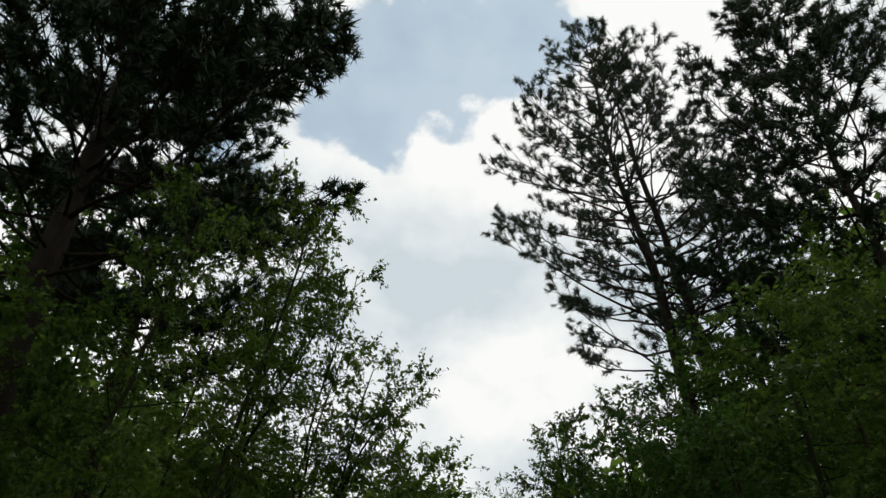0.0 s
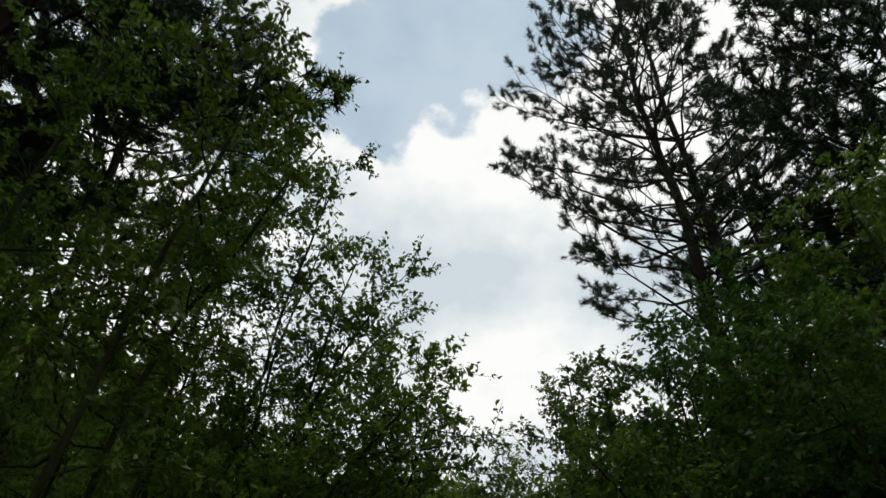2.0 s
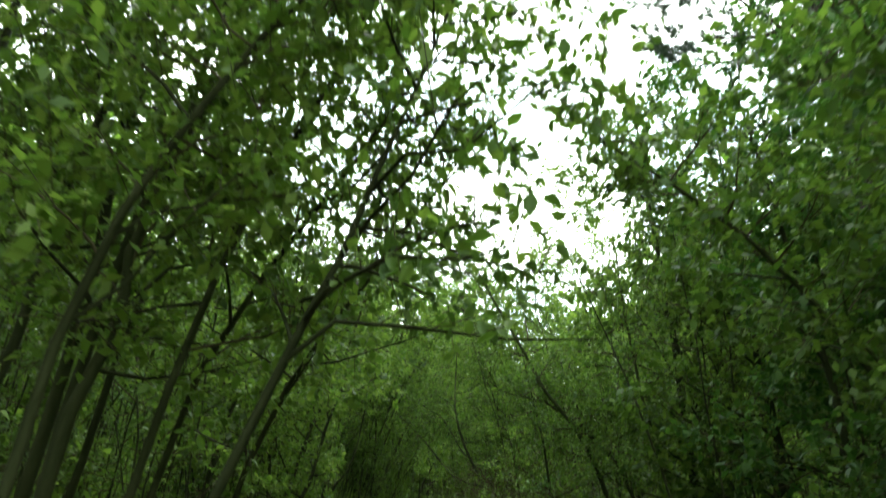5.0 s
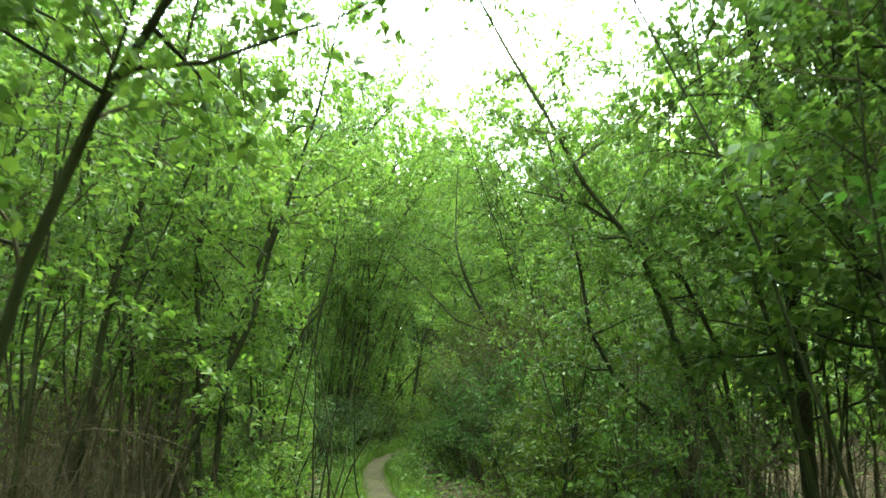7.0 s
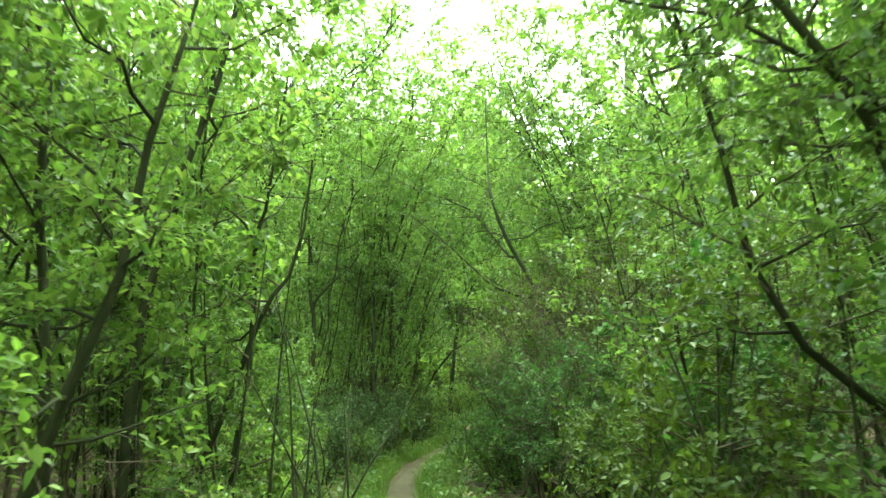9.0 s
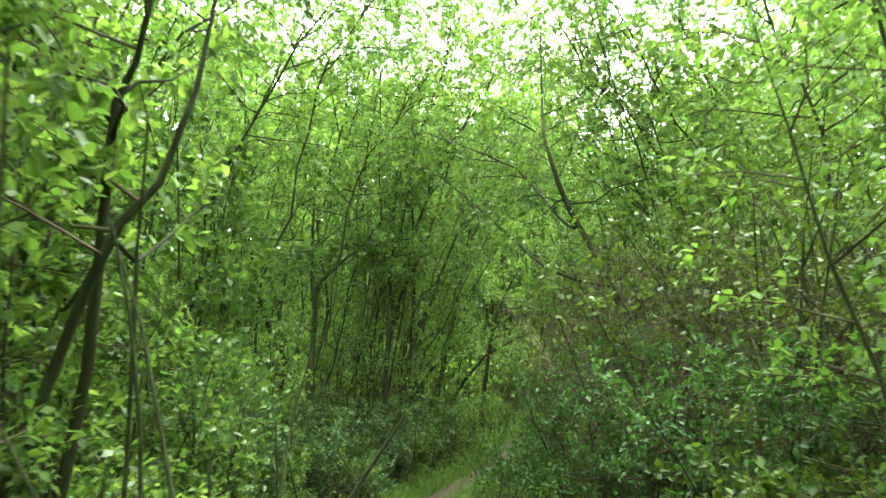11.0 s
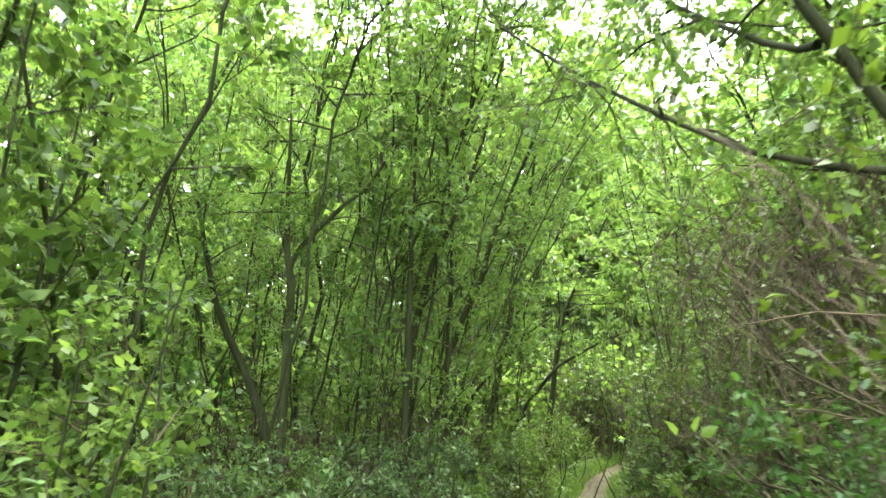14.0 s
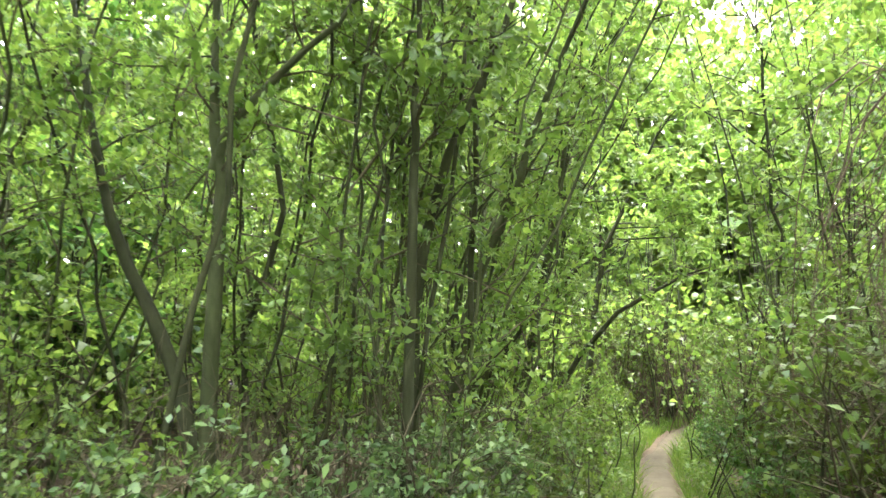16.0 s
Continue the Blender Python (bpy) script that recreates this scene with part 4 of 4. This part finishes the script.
# a lone sprig that leans out towards the path
sprig = new("sprig")
sprig.location = foot(0.25, 18.75)
tagged(sprig, "thin sprig with a few broad light green leaves", "sprig")
twig_line = bow([(0, 0, 0), (-0.02, -0.03, 0.7), (-0.47, -0.16, 1.26), (-0.55, -0.16, 1.31)], 14, np.random.default_rng(3), 0.02)
shoot = Shape()
shoot.tube(twig_line, np.linspace(0.005, 0.0016, 14), 6)
part("stem", shoot, TWIG, sprig, smooth=True)
for k, (at, way) in enumerate([(13, (-0.5, -0.1, 0.8)), (11, (0.1, -0.3, 0.7)), (10, (0.7, 0.0, 0.35)), (7, (-0.6, 0.3, 0.3)), (5, (0.6, 0.2, 0.2))]):
    blade = Shape()
    leaves(blade, twig_line[at:at + 1], np.array([way]), np.array([0.046]), 0.62, np.random.default_rng(30 + k), flat=0.2)
    part("leaf", blade, LEAF_LIME, sprig)
rng = np.random.default_rng(77)
for k in range(26):
    y = 18.6 + 0.47 * k + rng.normal() * 0.1
    side = -1 if k % 2 else 1
    x = float(trail_x(y)) + side * (rng.uniform(0.72, 0.98) + (0.35 if y < 20.5 else 0.0))
    coppice(x, y, 5, rng.uniform(0.45, 0.95), (-0.1 * side, -0.1), 600 + k, (LEAF, LEAF_LIME, LEAF_COOL, LEAF_OLIVE)[k % 4], "low bushy undergrowth close beside the path", 0.007, 0.6, limbs=8, start=0.1, reach=(0.42, 0.22), rise=(-5, 45), twigs=5, twig=0.18, per=9, size=0.05, group="undergrowth along the path")
# leafy saplings on the left before the stems
for k, (x, y, n, h) in enumerate([(-2.5, 18.5, 4, 3.8), (-2.7, 20.2, 5, 4.4), (-3.2, 19.0, 6, 5.0), (-2.9, 17.4, 6, 4.6)]):
    px, py, _ = leg(x, y)
    coppice(px, py, n, h, (0.1, -0.1), 280 + k, LEAF, "leafy sapling clump with fresh green leaves", 0.015, 0.3, limbs=12, start=0.2, reach=(0.8, 0.35), twigs=6, per=13, size=0.085)
# right side past the brown bush
for k, (x, y, n, h) in enumerate([(2.5, 22.0, 7, 4.6), (2.9, 24.2, 7, 5.0), (3.6, 21.4, 7, 5.6), (4.0, 23.4, 7, 6.0), (3.3, 26.2, 7, 5.4), (4.4, 25.6, 6, 6.2), (4.6, 19.2, 6, 6.0), (5.2, 21.2, 6, 6.4), (4.2, 28.4, 7, 6.0), (3.0, 19.6, 6, 4.8)]):
    px, py, _ = leg(x, y)
    coppice(px, py, n, h, (-0.12, -0.05), 300 + k, LEAF_LIME if k % 2 else LEAF, limbs=11, start=0.12, reach=(1.0, 0.45), twigs=6, per=11, far=x > 4)
for k, (x, y, h) in enumerate([(2.0, 21.6, 1.7), (2.1, 23.2, 1.6), (2.4, 25.0, 1.7), (2.8, 27.2, 1.9), (2.4, 30.6, 2.0), (1.7, 31.0, 2.0), (2.9, 32.0, 2.4), (1.2, 32.4, 2.4)]):
    px, py, _ = leg(x, y)
    coppice(px, py, 8, h, (-0.05, -0.05), 320 + k, LEAF_OLIVE if k % 2 else LEAF, "dense twiggy bush with brown twigs beside the path", 0.010, 0.45, limbs=12, start=0.1, reach=(0.7, 0.35), rise=(-10, 50), twigs=5, per=8, size=0.06, group="twiggy bushes", spare=0.15)
    dry_bramble("tangle of dry brown twigs beside the path", foot(px, py), (0.6, 0.6), h, 80, 330 + k)

# ---- woods all around ----
protos = []
for k in range(5):
    x, y = -8.5 + 0.4 * k, 18 + 2.6 * k
    protos.append(broadleaf("woodland_tree", "tall broadleaf woodland tree with green foliage", [
        [foot(x, y), (x, y, 4), (x + 0.3, y, 9.2 + 0.6 * k)],
        [foot(x - 0.5, y + 0.3), (x - 0.6, y + 0.3, 3), (x - 1, y + 0.3, 7.6)]],
        (LEAF, LEAF_LIME, LEAF, LEAF_COOL, LEAF_LIME)[k], BARK_GREY, 400 + k, 0.07, limbs=22, start=0.08, reach=(2.0, 0.8), rise=(-5, 50), twigs=9, twig=0.6, per=13, size=0.135, broad=0.72, cheap=True, far=True, clear=False, group="woodland trees"))
rng = np.random.default_rng(9)
spots = []
for row, (r0, n) in enumerate([(7.8, 30)]):
    for k in range(n):
        a = 2 * math.pi * (k + 0.5 * (row % 2)) / n
        spots.append((math.sin(a) * r0 + rng.normal() * 0.6, 18 + math.cos(a) * (r0 + 8.5) + rng.normal() * 0.6))
spots = [s for s in spots if not (s[1] < 9 and abs(s[0]) < 11 or 3 < s[0] < 12.5 and 4 < s[1] < 19)]
spots += [(-7.6, 10.2), (-6.8, 14.6), (-8.2, 6.6), (-9.2, 4.4), (7.6, 13.4), (9.9, 8.6), (6.9, 16.6), (7.7, 10.4), (8.8, 5.2)]
for k, (x, y) in enumerate(spots):
    fx, fy, fz = foot(x, y)
    low = 0.7 if 0.8 < x < 5.4 and y > 29 else 1.0
    copy_thing(protos[k % 5], pose(fx, fy, fz, 0, 0, rng.uniform(0, 360)) @ Matrix.Diagonal((1, 1, low, 1)))
# unseen trees added around and behind the path's start, to shade the foliage ahead
rng = np.random.default_rng(19)
for k, (x, y) in enumerate([(-3.4, -2.5), (3.2, -2.8), (-5.6, 0.4), (5.4, 0.2), (-2.6, -6.0), (2.8, -6.2), (-6.6, -4.4), (6.6, -4.6), (0.4, -9.0), (-7.4, 3.2), (7.6, 2.6), (-9.6, -1.0), (9.8, -1.2), (-4.4, -9.0), (4.8, -9.4)]):
    fx, fy, fz = foot(x + rng.normal() * 0.3, y + rng.normal() * 0.3)
    copy_thing(protos[k % 5], pose(fx, fy, fz, 0, 0, rng.uniform(0, 360)))


# ---- far woods and undergrowth ----
def leaf_mass(name, label, category, mat, clumps, each, size, seed, place, loose=0.45, stems=0):
    """A thicket too deep to count: clumps of leaves among thin stems. place: gives a foot and a height for each clump."""
    rng = np.random.default_rng(seed)
    shape = Shape()
    mids = np.array([place(rng) for _ in range(clumps)])
    at = np.repeat(mids, each, 0) + rng.normal(size=(clumps * each, 3)) * loose * np.array([1, 1, 0.75])
    at = at[at[:, 2] > ground_height(at[:, 0], at[:, 1]) + 0.03]
    leaves(shape, at, rng.normal(size=at.shape) + np.array([0, 0, -0.3]), size * rng.uniform(0.6, 1.3, len(at)), 0.85, rng, cheap=True)
    tagged(new(name, shape.mesh(name, mat)), label, category, kind="stuff")
    if stems:
        poles = Shape()
        pick = mids[rng.choice(len(mids), stems)]
        low = np.stack([pick[:, 0], pick[:, 1], ground_height(pick[:, 0], pick[:, 1]) - 0.05], 1)
        lean = rng.normal(size=(stems, 3)) * np.array([0.5, 0.5, 0])
        high = low + lean + np.array([0, 0, 1.0]) * (pick[:, 2:3] * 0.5 + 3.0)
        poles.prisms(low, high, 0.022, 0.008)
        tagged(new("thin_stems", poles.mesh("thin_stems", BARK_GREY)), "many thin grey stems standing in the far thicket", "stems", kind="stuff")


def ring_spot(rng, near, deep, tall, half=2.45):
    a = rng.uniform(-half, half)
    r = near + deep * rng.random()
    x, y = math.sin(a) * (r + 0.5), 20 + math.cos(a) * (r + 5.5)
    top = tall * (0.82 + 0.18 * math.sin(x * 0.9 + 1.3) * math.sin(y * 0.7 + 0.4)) * (1 - 0.34 * math.exp(-((a - 0.30) / 0.13) ** 2))
    return x, y, top * rng.random() ** 0.8


leaf_mass("far_woods", "deep woodland of light green foliage beyond the thicket", "woods", LEAF_LIME, 3400, 29, 0.38, 51, lambda rng: ring_spot(rng, 9.5, 6, 12.5, 1.95), 0.7, 280)
leaf_mass("far_thicket", "low dark thicket closing the wood in the distance", "woods", LEAF, 1500, 26, 0.5, 53, lambda rng: ring_spot(rng, 16, 4, 5.0, 3.1), 0.8)
leaf_mass("undergrowth", "tangled green undergrowth between the thin stems", "undergrowth", LEAF_LIME, 1900, 32, 0.11, 52, lambda rng: ring_spot(rng, 4.6, 7, 2.6), 0.4, 300)

# ---- ground cover ----
def strew(name, label, category, mat, count, size, broad, seed, span, band, flat, lift, aim_up, tall=0.0, lean=1.0):
    rng = np.random.default_rng(seed)
    y = rng.uniform(*span, count)
    off = (band[0] + (band[1] - band[0]) * rng.random(count) ** lean) * rng.choice([-1, 1], count)
    x = trail_x(y) + off
    z = ground_height(x, y) + lift + tall * rng.random(count) * (0.4 + 0.6 * np.sin(x * 3 + y * 2.1) ** 2)
    shape = Shape()
    way = rng.normal(size=(count, 3)) * [1, 1, 0.12] + np.array([0, 0, aim_up])
    leaves(shape, np.stack([x, y, z], 1), way, size * rng.uniform(0.5, 1.3, count), broad, rng, flat, cheap=True)
    ob = new(name, shape.mesh(name, mat))
    tagged(ob, label, category, kind="stuff")


strew("leaf_litter", "dry brown fallen leaves on the woodland floor", "leaf litter", LITTER, 22000, 0.08, 0.6, 31, (-8, 34), (0.2, 7), 3.0, 0.022, 0.05)
strew("ground_ivy", "low green leaves covering the woodland floor", "ground cover", LEAF_COOL, 24000, 0.06, 0.75, 32, (-6, 34), (0.4, 6), 1.2, 0.05, 0.35)
strew("wayside_herbs", "low bright green herbs along the path", "herbs", LEAF, 16000, 0.05, 0.6, 34, (11, 31), (0.28, 1.3), 0.8, 0.03, 0.3, 0.28, 1.4)


def grass(count, seed, span, band, tall):
    rng = np.random.default_rng(seed)
    y = rng.uniform(*span, count)
    x = trail_x(y) + (rng.uniform(0, 1, count) ** 1.5 * (band[1] - band[0]) + band[0]) * rng.choice([-1, 1], count)
    p = np.stack([x, y, ground_height(x, y) - 0.02], 1)
    way = unit(rng.normal(size=(count, 3)) * [0.35, 0.35, 0] + np.array([0, 0, 1.0]))
    side = unit(np.cross(way, rng.normal(size=(count, 3)))) * 0.0035
    L = (tall * rng.uniform(0.4, 1.2, count))[:, None]
    bend = unit(rng.normal(size=(count, 3)) * [1, 1, 0]) * L * 0.4
    mid = p + way * L * 0.6 + bend * 0.25
    v = np.stack([p - side, p + side, mid + side * 0.8, mid - side * 0.8, p + way * L * 0.9 + bend], 1)
    k = np.arange(count)[:, None] * 5
    shape = Shape()
    shape.put(v.reshape(-1, 3), k + np.array([[3, 2, 4]]), k + np.array([[0, 1, 2, 3]]))
    ob = new("grass", shape.mesh("grass", GRASS))
    tagged(ob, "thin green grass along the edges of the path", "grass", kind="stuff")


grass(15000, 33, (11, 32), (0.2, 0.7), 0.26)
